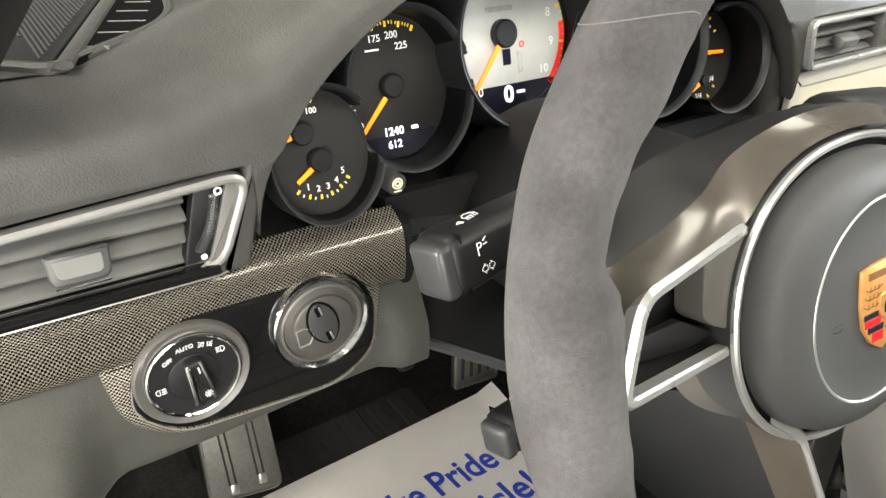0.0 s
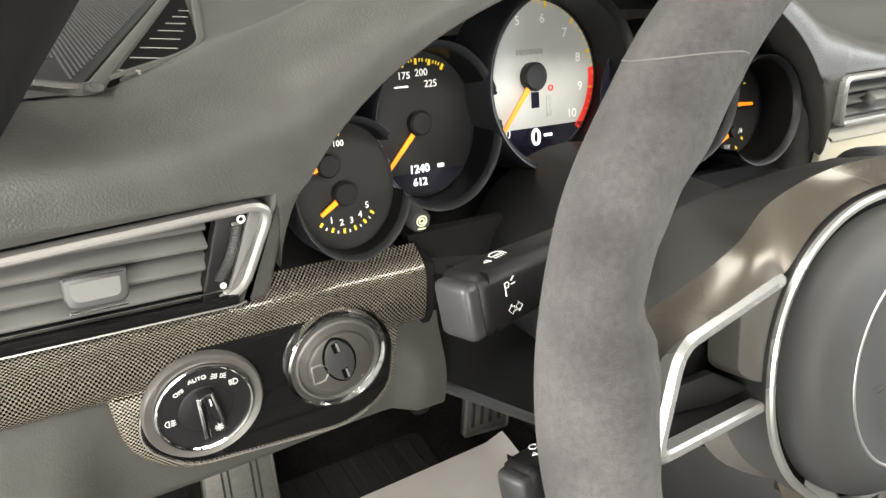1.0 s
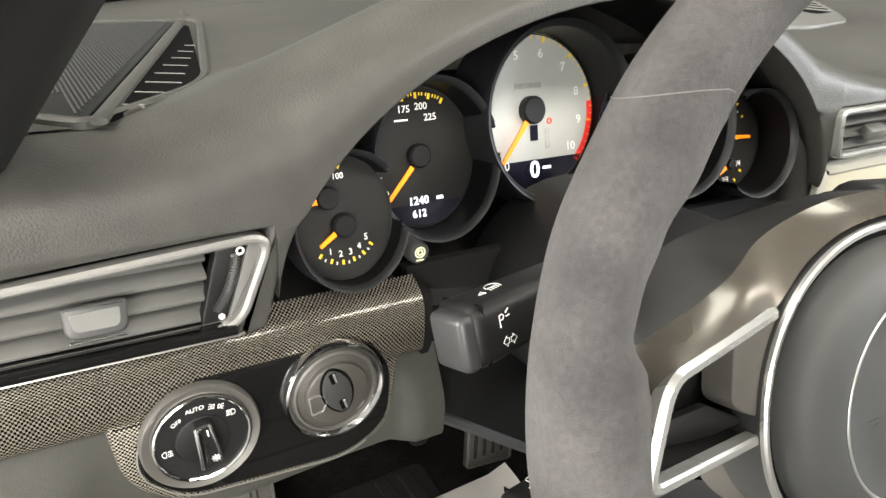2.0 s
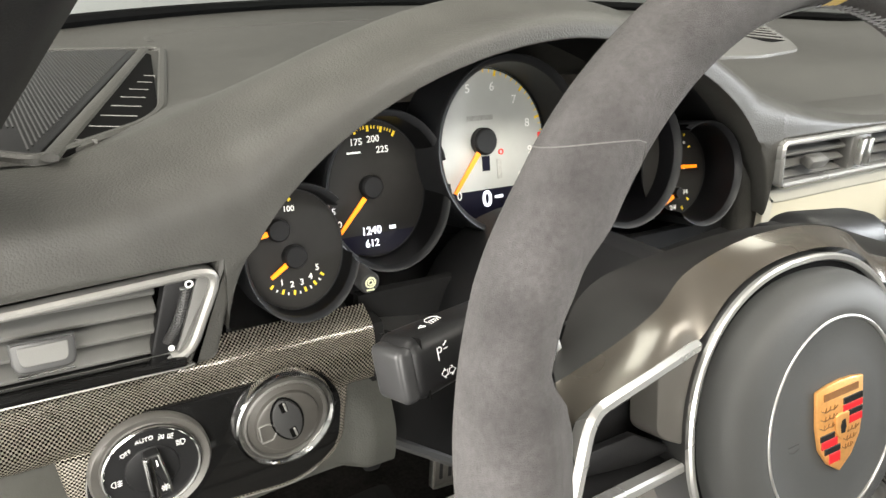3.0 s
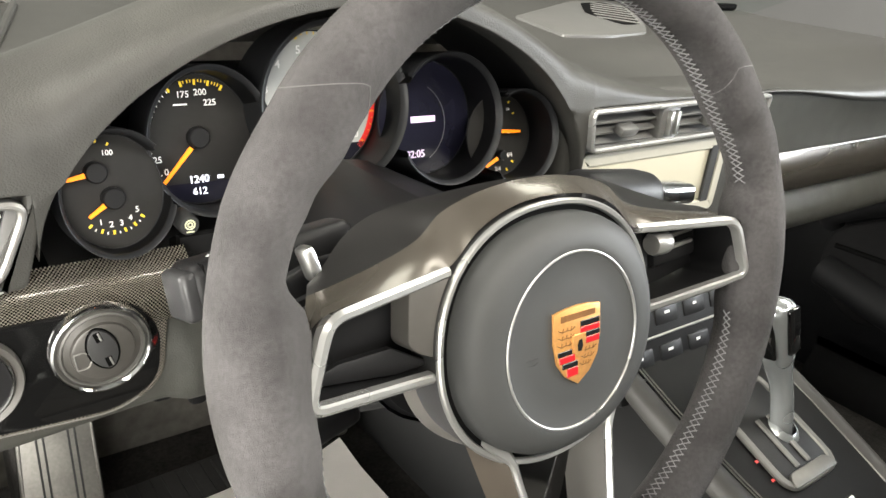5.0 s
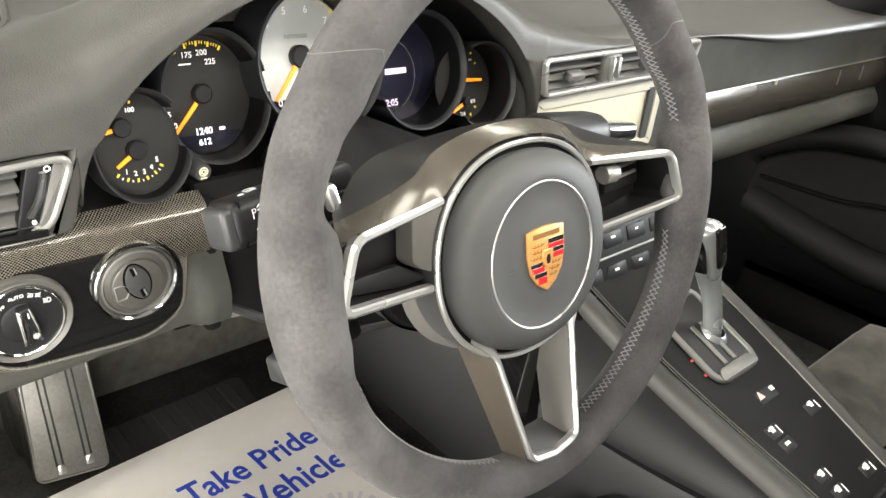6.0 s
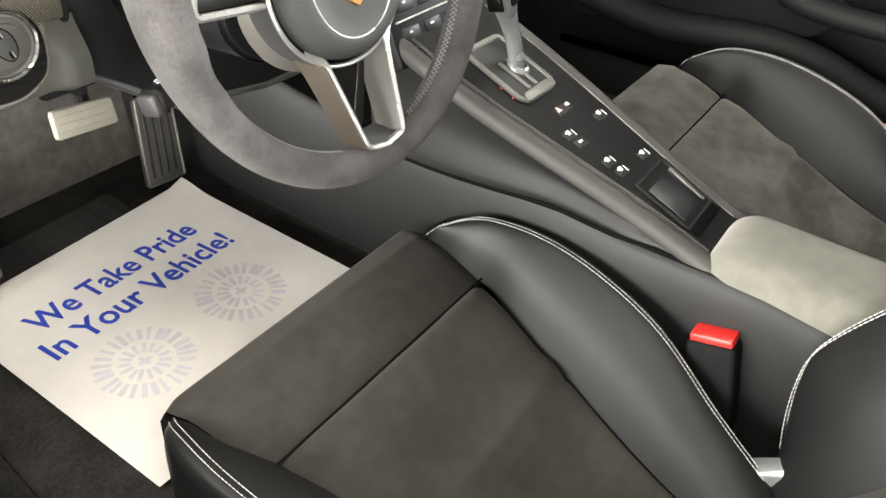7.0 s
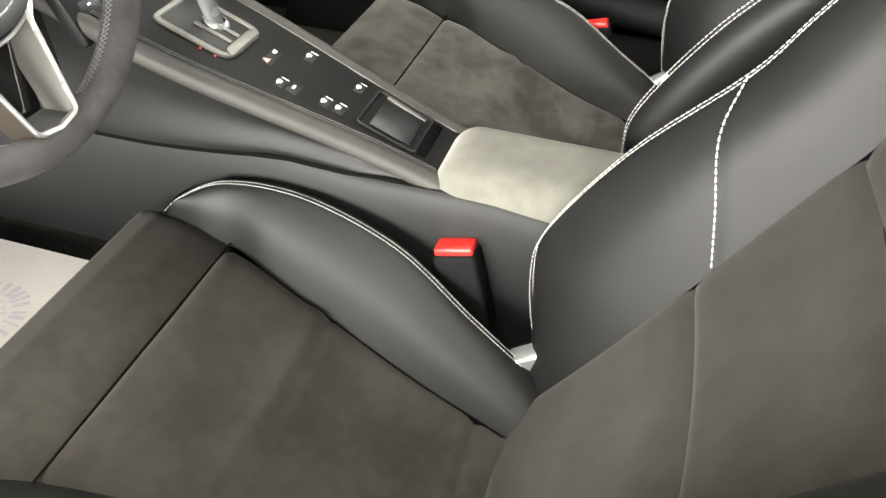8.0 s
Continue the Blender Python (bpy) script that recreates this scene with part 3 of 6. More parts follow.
trim = part("carbon_trim", sheet(strip, 24, len(pr) - 1, 0.0015, uv=lambda u, v: (u * 0.304, v * 0.058)), CARBON, dash, "glossy woven carbon trim strip")
POD = rounded([(-0.2755, 0.527), (-0.270, 0.492), (-0.247, 0.4735), (-0.160, 0.4695), (-0.134, 0.484), (-0.1305, 0.527)], [0.003, 0.02, 0.02, 0.02, 0.02, 0.003], 7)
bm = prism(POD, 0.009, 0.003, 3, facing(0, 0.2085, 0))
part("carbon_surround", plane_uv(bm, V(1, 0, 0), V(0, 0, 1)), CARBON, dash, "woven carbon edge round the switch panel")
PANEL = rounded([(-0.235, 0.541), (-0.263, 0.520), (-0.265, 0.498), (-0.245, 0.479), (-0.162, 0.4748), (-0.1385, 0.488), (-0.136, 0.522), (-0.150, 0.5415)], [0.002, 0.02, 0.02, 0.02, 0.02, 0.02, 0.012, 0.01], 7)
part("switch_panel", prism(PANEL, 0.012, 0.0015, 2, facing(0, 0.2085, 0)), GLOSS, dash, "piano-black panel behind the rotary switches")
part("reflector_line", tube([(x, 0.1963, z - 0.0006) for x, z in PANEL[6:40]], 0.0004, 5), FRAME, dash)

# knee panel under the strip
part("knee_panel", sheet(lambda u, v: V(-0.44 + 0.335 * u, 0.2065 - 0.004 * math.sin(math.pi * v) - 0.030 * smooth(0.0, 0.6, v) * smooth(-0.272, -0.305, -0.44 + 0.335 * u) - 0.010 * smooth(0.0, 0.5, v) * smooth(-0.135, -0.120, -0.44 + 0.335 * u) + (0.10 * (v - 0.72) ** 2 / 0.08 if v > 0.72 else 0), 0.5235 - 0.072 * v - 0.012 * smooth(0.0, 0.5, 1 - u) * v), 60, 24, 0.004), LEATHER_LIT, dash, "grained leather knee panel", 60)
part("under_panel", sheet(lambda u, v: V(-0.44 + 0.70 * u, 0.24 + 0.30 * v, 0.452 + 0.05 * v), 8, 4, 0.004), MATT, dash, "black underside panel")
part("side_filler", box((0.012, 0.10, 0.10), 0.004, 2, Matrix.Translation((-0.112, 0.255, 0.505))), MATT, dash)
part("column_filler", prism([(-0.116, 0.565), (-0.116, 0.476), (-0.012, 0.403), (0.10, 0.385), (0.195, 0.385), (0.195, 0.565)], 0.006, 0.002, 2, facing(0, 0.226, 0)), MATT, dash, "black panel beside the column")
part("column_filler_edge", tube([(-0.116, 0.221, 0.478), (-0.012, 0.221, 0.405), (0.10, 0.221, 0.387), (0.195, 0.221, 0.387)], 0.004, 8), PLASTIC_GREY, dash)


# ---- rotary switches


def icon_lines(lines, m, r=0.00022, bm=None):
    bm = bm or bmesh.new()
    for ln in lines:
        tube([m @ V(x, y, 0.0003) for x, y in ln], r, 5, bm=bm)
    return bm


SW = facing(-0.2355, 0.1965, 0.5132)
light_switch = thing("light_switch", "round black rotary light switch with a chrome ring", "switch")
part("bezel", lathe([(0.0278, 0), (0.0278, 0.003), (0.0268, 0.0046), (0.0232, 0.0024), (0.0225, 0.003)], 64, SW), mat("satin_dark_bezel", (0.085, 0.081, 0.075), 0.46, metal=0.2, vary=0.06, scale=200), light_switch, "satin grey bezel")
part("dial", lathe([(0.0224, 0.0015), (0.0222, 0.0042), (0.0, 0.0042)], 64, SW), PLASTIC, light_switch, "black dial with white symbols")
part("chrome_ring", lathe([(0.0226, 0.004), (0.0226, 0.0055), (0.0219, 0.0058), (0.0212, 0.0052), (0.0212, 0.004)], 64, SW), CHROME, light_switch)
part("turning_plate", lathe([(0.0124, 0.0040), (0.0121, 0.0049), (0.0114, 0.0052), (0, 0.0052)], 48, SW), PLASTIC, light_switch)
part("plate_groove", lathe([(0.0132, 0.0043), (0.0124, 0.0024)], 48, SW), SEAM, light_switch)
GRIP = SW @ pose(0.0004, 0.0006, 0.0046, 0, 0, 8)
grip = part("grip", prism(rounded([(-0.0044, -0.0132), (0.0048, -0.0132), (0.0038, 0.0105), (-0.0030, 0.0105)], 0.0015), 0.0065, 0.0016, 3, GRIP), PLASTIC, light_switch, "black grip bar")
for s in (-1, 1):
    part("grip_edge", tube([GRIP @ V(s * 0.0044, -0.0128, 0.0058), GRIP @ V(s * 0.0042 + 0.0002, -0.003, 0.0066), GRIP @ V(s * 0.0032, 0.0100, 0.0057)], 0.0009, 8), CHROME, grip)
part("grip_face", prism(rounded([(-0.0042, -0.0126), (-0.0004, -0.0126), (0.0000, 0.0098), (-0.0028, 0.0098)], 0.0008), 0.0009, 0.0004, 2, GRIP @ Matrix.Translation((0, 0, 0.0066))), CHROME, grip, "chrome half of the grip")
part("grip_mark", box((0.0006, 0.0035, 0.0004), 0, m=GRIP @ Matrix.Translation((0.0016, 0.0060, 0.0067))), WHITE, grip)
sun = [[(0.0015 * math.cos(a), 0.0015 * math.sin(a)), (0.0025 * math.cos(a), 0.0025 * math.sin(a))] for a in (k * math.pi / 4 for k in range(8))] + [arc(0, 0, 0.0008, 0, 360, 10)]
part("sun_symbol", icon_lines(sun, GRIP @ pose(0.0022, -0.0085, 0.0066) @ Matrix.Diagonal((0.8, 0.8, 1, 1)), 0.0002), WHITE, grip)
lettering("off_word", "OFF", 0.0030, SW @ pose(-0.0108, 0.0112, 0.0043, 0, 0, 24), WHITE, light_switch)
lettering("auto_word", "AUTO", 0.0030, SW @ pose(-0.0022, 0.0160, 0.0043, 0, 0, 6), WHITE, light_switch)
part("side_light_symbol", icon_lines([arc(-0.0009, 0, 0.0012, 90, 270, 8) + [(-0.0009, 0.0012)], arc(0.0012, 0, 0.0012, -90, 90, 8) + [(0.0012, -0.0012)]] + [[(s * 0.0024 + 0.00015, h), (s * 0.0038 + 0.00015, h * 1.7)] for s in (-1, 1) for h in (-0.0009, 0, 0.0009)], SW @ pose(0.0072, 0.0152, 0.0042, 0, 0, -12) @ Matrix.Diagonal((0.9, 0.9, 1, 1)), 0.00016), WHITE, light_switch)
part("head_light_symbol", icon_lines([arc(0, 0, 0.0018, -90, 90, 10) + [(-0.0004, 0.0018), (-0.0004, -0.0018), (0, -0.0018)]] + [[(-0.001, h), (-0.003, h)] for h in (-0.0014, -0.0005, 0.0005, 0.0014)], SW @ pose(0.0142, 0.0100, 0.0042, 0, 0, 0) @ Matrix.Diagonal((0.85, 0.85, 1, 1)), 0.00016), WHITE, light_switch)
part("fog_light_symbol", icon_lines([arc(-0.0008, 0, 0.0018, 90, 270, 10) + [(-0.0004, -0.0018), (-0.0004, 0.0018), (-0.0008, 0.0018)]] + [[(0.0004, h), (0.003, h)] for h in (-0.0014, 0, 0.0014)] + [[(0.0015, -0.002), (0.0019, 0), (0.0015, 0.002)]], SW @ pose(-0.0162, -0.0035, 0.0042) @ Matrix.Diagonal((0.85, 0.85, 1, 1)), 0.00016), WHITE, light_switch)

IG = facing(-0.1695, 0.1965, 0.5192) @ Matrix.Diagonal((0.955, 0.955, 1, 1))
ignition = thing("ignition_switch", "round grey ignition switch in a chrome ring", "switch")
part("chrome_ring", lathe([(0.0280, 0), (0.0280, 0.004), (0.0274, 0.0056), (0.0262, 0.0060), (0.0252, 0.0048), (0.0238, 0.0035), (0.0238, 0)], 64, IG), CHROME, ignition)
part("inner_ring", lathe([(0.0238, 0.002), (0.0234, 0.0052), (0.0222, 0.0058), (0.0212, 0.0046), (0.0212, 0)], 64, IG), mat("dull_grey_ring", (0.085, 0.082, 0.076), 0.45, metal=0.2, vary=0.06, scale=200), ignition)
part("plate", lathe([(0.0212, 0.0042), (0.0178, 0.0052), (0.0172, 0.0072), (0.016, 0.0078), (0, 0.0078)], 64, IG), mat("warm_grey_plate", (0.07, 0.066, 0.06), 0.4, metal=0.2, vary=0.06, scale=200), ignition, "grey turning plate")
SLOT = IG @ pose(-0.0008, 0.0025, 0.0078, 0, 0, 18)
eye = [(0.0088 * math.cos(radians(t)) * abs(math.cos(radians(t))) ** 0.2, 0.0145 * math.sin(radians(t))) for t in range(0, 360, 10)]
part("slot_rim", frame_plate(eye, 0.0009, 0.0008, SLOT, bevel=0.0002), SEAM, ignition, "dark groove round the key slot")
part("slot_plug", prism([(x * 0.86, y * 0.92) for x, y in eye], 0.0016, 0.0007, m=SLOT), PLASTIC_GREY, ignition, "dark grey key slot cover")
for h in (-0.0088, 0.0088):
    part("slot_notch", box((0.0042, 0.0068, 0.0012), 0.0005, 1, SLOT @ Matrix.Translation((0.0003, h, 0.0013))), SEAM, ignition)
    part("notch_bar", box((0.0012, 0.0056, 0.0012), 0.0003, 1, SLOT @ Matrix.Translation((0.0012, h, 0.0018))), FRAME, ignition)
part("tag_shape", frame_plate(rounded([(-0.0040, -0.0056), (0.0026, -0.0056), (0.0054, -0.0012), (0.0054, 0.0024), (0.0014, 0.0056), (-0.0040, 0.0056)], 0.0012), 0.0007, 0.0008, IG @ pose(-0.0118, -0.0028, 0.0078, 0, 0, 8), bevel=0.0002), FRAME, ignition)

# ---------------------------------------------------------------- instrument cluster
cluster = thing("instrument_cluster", "five round overlapping dials with orange needles", "instrument cluster")


def dial(x, y, z, depth, rim, face_material, label, cut=None, shell=None, narrow=1.0):
    """A dial in its deep black tube, tipped up towards the driver; cut: the ring of a neighbour that stands before it."""
    m = facing(x, y, z, 12)
    r = rim * 0.975
    lean = m @ Matrix.Diagonal((narrow, 1, 1, 1))

    def trimmed(profile):
        ring = lathe(profile, 96, lean)
        if cut:
            bmesh.ops.delete(ring, geom=[v for v in ring.verts if (v.co.x - cut[0]) ** 2 + (v.co.z - cut[1]) ** 2 < cut[2] ** 2], context="VERTS")
        return ring

    tube_ob = part("dial", trimmed([(r, -0.002), (r, 0.0), (r + (rim - r) * 0.4, depth * 0.5), (rim, depth - 0.0032)]), shell or WELL, cluster, label)
    part("lip", trimmed([(rim, depth - 0.0032), (rim * 1.018, depth - 0.0012), (rim * 1.068, depth + 0.0010), (rim * 1.080, depth + 0.0012), (rim * 1.090, depth + 0.0004), (rim * 1.094, depth - 0.004), (rim * 1.094, -0.01)]), LIP, tube_ob, "satin dark grey lip")
    part("face", lathe([(r, 0), (0, 0)], 72, lean), face_material, tube_ob)
    part("face_ring", lathe([(r * 0.992, 0.0003), (r * 0.992, 0.0009), (r * 0.975, 0.0009), (r * 0.975, 0.0003)], 72, lean), LIP, tube_ob)
    return tube_ob, m


def needle(parent, m, cx, cy, angle, length, tail, hub_r, width=0.0014):
    d = m @ pose(cx, cy, 0.0036, 0, 0, angle)
    part("needle", prism([(tail, -width), (length, -width * 0.7), (length, width * 0.7), (tail, width)], 0.0008, 0, m=d), ORANGE, parent, "orange needle")
    part("needle_hub", lathe([(hub_r, 0), (hub_r, 0.0045), (hub_r * 0.85, 0.0058), (0, 0.0058)], 32, m @ pose(cx, cy, 0)), PLASTIC, parent)


def ticks(parent, m, cx, cy, r0, r1, angles, material, width=0.0005):
    bmt = bmesh.new()
    for a in angles:
        box((r1 - r0, width * 2, 0.0004), 0, m=m @ pose(cx, cy, 0, 0, 0, a) @ Matrix.Translation(((r0 + r1) / 2, 0, 0.0004)), bm=bmt)
    return tagged(part("scale", bmt, material, parent), kind="stuff")


def numbers(parent, m, cx, cy, r, words, size, material=WHITE, bold=0.01):
    for a, wd in words:
        lettering("numeral", wd, size, m @ pose(cx + r * math.cos(radians(a)), cy + r * math.sin(radians(a)), 0.0005), material, parent, bold=bold)


# oil dial
d1, m1 = dial(-0.1490, 0.228, 0.5950, 0.014, 0.0330, FACE, "small black dial with yellow scale marks", (-0.0872, 0.6150, 0.0400), narrow=0.86)
needle(d1, m1, -0.0085, 0.0120, 190, 0.0155, 0.004, 0.0060)
needle(d1, m1, -0.0010, -0.0030, 213, 0.0165, 0.004, 0.0062)
ticks(d1, m1, -0.001, -0.003, 0.0182, 0.0206, [228, 248, 267, 285, 303, 321], YELLOW, 0.0006)
ticks(d1, m1, -0.001, -0.003, 0.0192, 0.0206, [238, 257, 276, 294, 312], WHITE, 0.0003)
numbers(d1, m1, -0.001, -0.003, 0.0150, [(240, "1"), (262, "2"), (283, "3"), (304, "4"), (327, "5")], 0.0046)
ticks(d1, m1, -0.0085, 0.012, 0.0160, 0.0178, [60, 82, 104, 126, 148], YELLOW, 0.0005)
numbers(d1, m1, -0.0085, 0.012, 0.0125, [(52, "100")], 0.0042)
# speedometer
d2, m2 = dial(-0.0872, 0.261, 0.6108, 0.024, 0.0420, FACE, "black speedometer dial with a lit display", (0.0, 0.630, 0.0500), narrow=0.87)
needle(d2, m2, -0.0015, 0.0015, 227, 0.0355, 0.008, 0.0068)
ticks(d2, m2, 0, 0, 0.0335, 0.0368, [62, 76, 90, 104, 118], YELLOW, 0.0007)
ticks(d2, m2, 0, 0, 0.0350, 0.0368, [66, 69, 72, 79, 83, 86, 94, 97, 101], YELLOW, 0.0003)
ticks(d2, m2 @ Matrix.Diagonal((0.87, 1, 1, 1)), 0, 0, 0.0350, 0.0368, [124 + 6 * k for k in range(17)], WHITE, 0.0003)
numbers(d2, m2, 0, 0, 0.0290, [(84, "200"), (106, "175"), (201, "25"), (219, "0")], 0.0055)
numbers(d2, m2, 0, 0, 0.0240, [(69, "225")], 0.0055)
part("lit_window", prism(arc(0, 0, 0.0395, 222, 318, 24), 0.0005, 0, m=m2), SCREEN_DARK, d2)
lettering("odometer", "1240", 0.0066, m2 @ pose(-0.003, -0.0245, 0.001), LIT_WHITE, d2, "lit white digits", bold=0.012)
lettering("trip_counter", "612", 0.0062, m2 @ pose(-0.003, -0.0320, 0.001), LIT_WHITE, d2, "lit white digits", bold=0.012)
part("lit_mark", box((0.0040, 0.0020, 0.0005), 0, m=m2 @ pose(0.0110, -0.0240, 0.001)), LIT_WHITE, d2)
part("word_mark", box((0.0085, 0.0010, 0.0004), 0, m=m2 @ pose(-0.010, 0.0220, 0.0005)), WHITE, d2)
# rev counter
d3, m3 = dial(-0.0008, 0.273, 0.6260, 0.034, 0.0508, FACE_SILVER_GLOW, "silver-faced rev counter with a red sector")
needle(d3, m3, -0.001, 0.0025, 231, 0.0400, 0.009, 0.0088, 0.0017)
ticks(d3, m3, 0, 0, 0.0445, 0.0482, [k * 28.5 - 38 for k in range(10)], YELLOW, 0.0008)
ticks(d3, m3, 0, 0, 0.0462, 0.0482, [k * 5.7 - 38 for k in range(48)], YELLOW, 0.0003)
bm = bmesh.new()
ra, rb = arc(0, 0, 0.0486, -44, 6, 16), arc(0, 0, 0.0440, -44, 6, 16)
for k in range(16):
    bm.faces.new([bm.verts.new((m3 @ V(*p, 0.0006))) for p in (rb[k], ra[k], ra[k + 1], rb[k + 1])])
part("red_band", bm, RED_LIT, d3, "red sector")
numbers(d3, m3, 0, 0, 0.0375, [(-38, "10"), (-10, "9"), (18, "8"), (47, "7"), (77, "6"), (106, "5"), (134, "4"), (163, "3"), (191, "2"), (216, "1"), (236, "0")], 0.0078)
part("word_mark", box((0.020, 0.0032, 0.0004), 0, m=m3 @ pose(-0.002, 0.0175, 0.0005)), THREAD, d3, "pale word bar")
part("small_window", box((0.0058, 0.0098, 0.0006), 0, m=m3 @ pose(0.001, -0.0120, 0.0004)), SCREEN_DARK, d3)
part("warning_ring", frame_plate(arc(0.0135, -0.0055, 0.0020, 0, 345, 18), 0.0008, 0.0005, m3, bevel=0.0001), RED_LIT, d3)
part("word_mark", box((0.0036, 0.013, 0.0003), 0, m=m3 @ pose(0.0115, -0.0165, 0.0004)), THREAD, d3)
part("lit_window", prism(arc(0, 0, 0.0480, 217, 323, 24), 0.0006, 0, m=m3), SCREEN_DARK, d3)
lettering("speed_digit", "0", 0.0150, m3 @ pose(0.000, -0.0355, 0.0011), LIT_WHITE, d3, "lit white digit", bold=0.014)
part("lit_mark", box((0.0062, 0.0017, 0.0005), 0, m=m3 @ pose(0.0095, -0.0345, 0.0011)), LIT_WHITE, d3)
# colour display
d4, m4 = dial(0.0822, 0.256, 0.6150, 0.034, 0.0432, SCREEN_DARK, "round dark colour display", (0.0, 0.630, 0.0500))
part("word_mark", box((0.022, 0.0045, 0.0004), 0, m=m4 @ pose(-0.002, -0.001, 0.0005)), LIT_LILAC, d4, "lilac word bar")
lettering("clock", "02:05", 0.0078, m4 @ pose(-0.010, -0.0265, 0.0008), LIT_LILAC, d4, "lilac clock digits", bold=0.01)
part("line", tube([m4 @ V(*p, 0.0006) for p in arc(-0.012, -0.004, 0.030, -60, 60, 16)], 0.0003, 5), FRAME, d4)
# fuel and coolant dial
d5, m5 = dial(0.1390, 0.235, 0.6025, 0.029, 0.0328, FACE, "small black dial with yellow scale marks", (0.083, 0.617, 0.0452))
needle(d5, m5, -0.0080, 0.0040, -4, 0.0270, 0.004, 0.006)
needle(d5, m5, 0.0000, -0.0150, 205, 0.0210, 0.005, 0.004)
ticks(d5, m5, -0.006, -0.008, 0.0225, 0.0250, [262, 284, 306, 326], YELLOW, 0.0007)
ticks(d5, m5, -0.006, -0.008, 0.0225, 0.0250, [232, 240, 248], RED_LIT, 0.0007)
numbers(d5, m5, -0.006, -0.008, 0.0185, [(284, "2/4"), (334, "4/4")], 0.0050)
numbers(d5, m5, -0.008, 0.0095, 0.020, [(-24, "80"), (30, "120")], 0.0024)
ticks(d5, m5, -0.008, 0.0095, 0.023, 0.025, [16, 40], YELLOW, 0.0006)
stop_button = part("reset_button", lathe([(0.0062, 0), (0.0062, 0.014), (0.0052, 0.0155), (0, 0.0155)], 32, facing(-0.112, 0.2285, 0.5745)), PLASTIC_GREY, cluster, "grey push button with a pale symbol")
part("button_symbol", icon_lines([arc(0, 0.0008, 0.0028, 0, 360, 14), arc(0, 0.0008, 0.0014, 0, 360, 10)] + [[(-0.0022, -0.0036), (0.0022, -0.0036)]], facing(-0.112, 0.2128, 0.5745), 0.0005), mat("pale_green_print", (0.62, 0.62, 0.42), 0.6, vary=0.05, emit=0.2), stop_button)

# ---------------------------------------------------------------- steering wheel
TILT = radians(13.5)
WM = basis((0.006, 0.0275, 0.5903), (1, 0, 0), (0, math.sin(TILT), math.cos(TILT)))   # x right, y up the wheel, z to the driver
wheel = thing("steering_wheel", "grey suede steering wheel with three silver-edged spokes", "steering wheel")
RIM, TUBE = 0.1622, 0.0178


INSIDE = ((-91, 0.0060), (-32, 0.0060), (-22, 0.0035), (-12, -0.0035), (-4, -0.0058), (5, -0.0066), (7.5, -0.0045), (13.5, 0.0075), (18, 0.0068), (24, 0.0040), (33, -0.0018), (60, -0.0015), (91, 0.0))
OUTSIDE = ((-91, -0.0010), (-30, -0.0015), (0, 0.0), (20, -0.0010), (36, -0.0045), (55, -0.0060), (91, -0.0045))


def by_angle(table, d):
    """A value between the entries of a table (degrees above the spoke, metres), blended smoothly."""
    for (d0, v0), (d1, v1) in zip(table, table[1:]):
        if d <= d1:
            return v0 + (v1 - v0) * smooth(d0, d1, d)
    return table[-1][1]


def rim_point(a, b, extra=0.0):
    """A point of the rim's skin: a degrees round the wheel, b degrees round the section, 0 towards the outside.
    The rim has thumb rests at the side spokes, hollows above them, and a slimmer lower half."""
    a %= 360
    d = 180 - a if 90 < a < 270 else (a + 180) % 360 - 180
    din, dout = by_angle(INSIDE, d), by_angle(OUTSIDE, d)
    inner_r, outer_r = RIM - TUBE * 0.97 + din, RIM + TUBE * 0.97 + dout
    half = (outer_r - inner_r) / 2
    rest = smooth(12, 7, d) * smooth(-30, -14, d)
    rad = (inner_r + outer_r) / 2 + (half + extra) * math.cos(radians(b))
    tall = TUBE * 1.03 * (1 + 0.45 * (half / (TUBE * 0.97) - 1)) + extra
    dent = 0.0024 * rest * math.exp(-(((b % 360) - 122) / 20) ** 2)
    inward = max(0.0, -math.cos(radians(b)))
    return WM @ V(rad * math.cos(radians(a)), rad * math.sin(radians(a)), (tall - dent) * math.sin(radians(b)) * (1 - 0.48 * rest * inward ** 2))


bm = bmesh.new()
rings = [[bm.verts.new(rim_point(a * 1.5, b * 10)) for b in range(36)] for a in range(240)]
for i in range(240):
    for k in range(36):
        a, b = rings[i], rings[(i + 1) % 240]
        bm.faces.new((a[k], b[k], b[(k + 1) % 36], a[(k + 1) % 36]))
bmesh.ops.recalc_face_normals(bm, faces=bm.faces[:])
part("rim", bm, SUEDE, wheel, "grey suede rim")
for a in (42, 138):
    part("rim_seam", tube([rim_point(a + math.copysign(1.2 + 4.5 * math.cos(radians(b * 12)), a - 90), b * 12, 0.0001) for b in range(30)], 0.0002, 6, closed=True), VENT, wheel, "fine pale seam across the rim")
bm = bmesh.new()
rows = [[bm.verts.new(rim_point(90.6 + d, b * 12, 0.0005)) for b in range(30)] for d in (-1.9, -1.0, 0, 1.0, 1.9)]
for r0, r1 in zip(rows, rows[1:]):
    for k in range(30):
        bm.faces.new((r0[k], r1[k], r1[(k + 1) % 30], r0[(k + 1) % 30]))
part("centre_marker", bm, YELLOW_SUEDE, wheel, "yellow centre marker band")
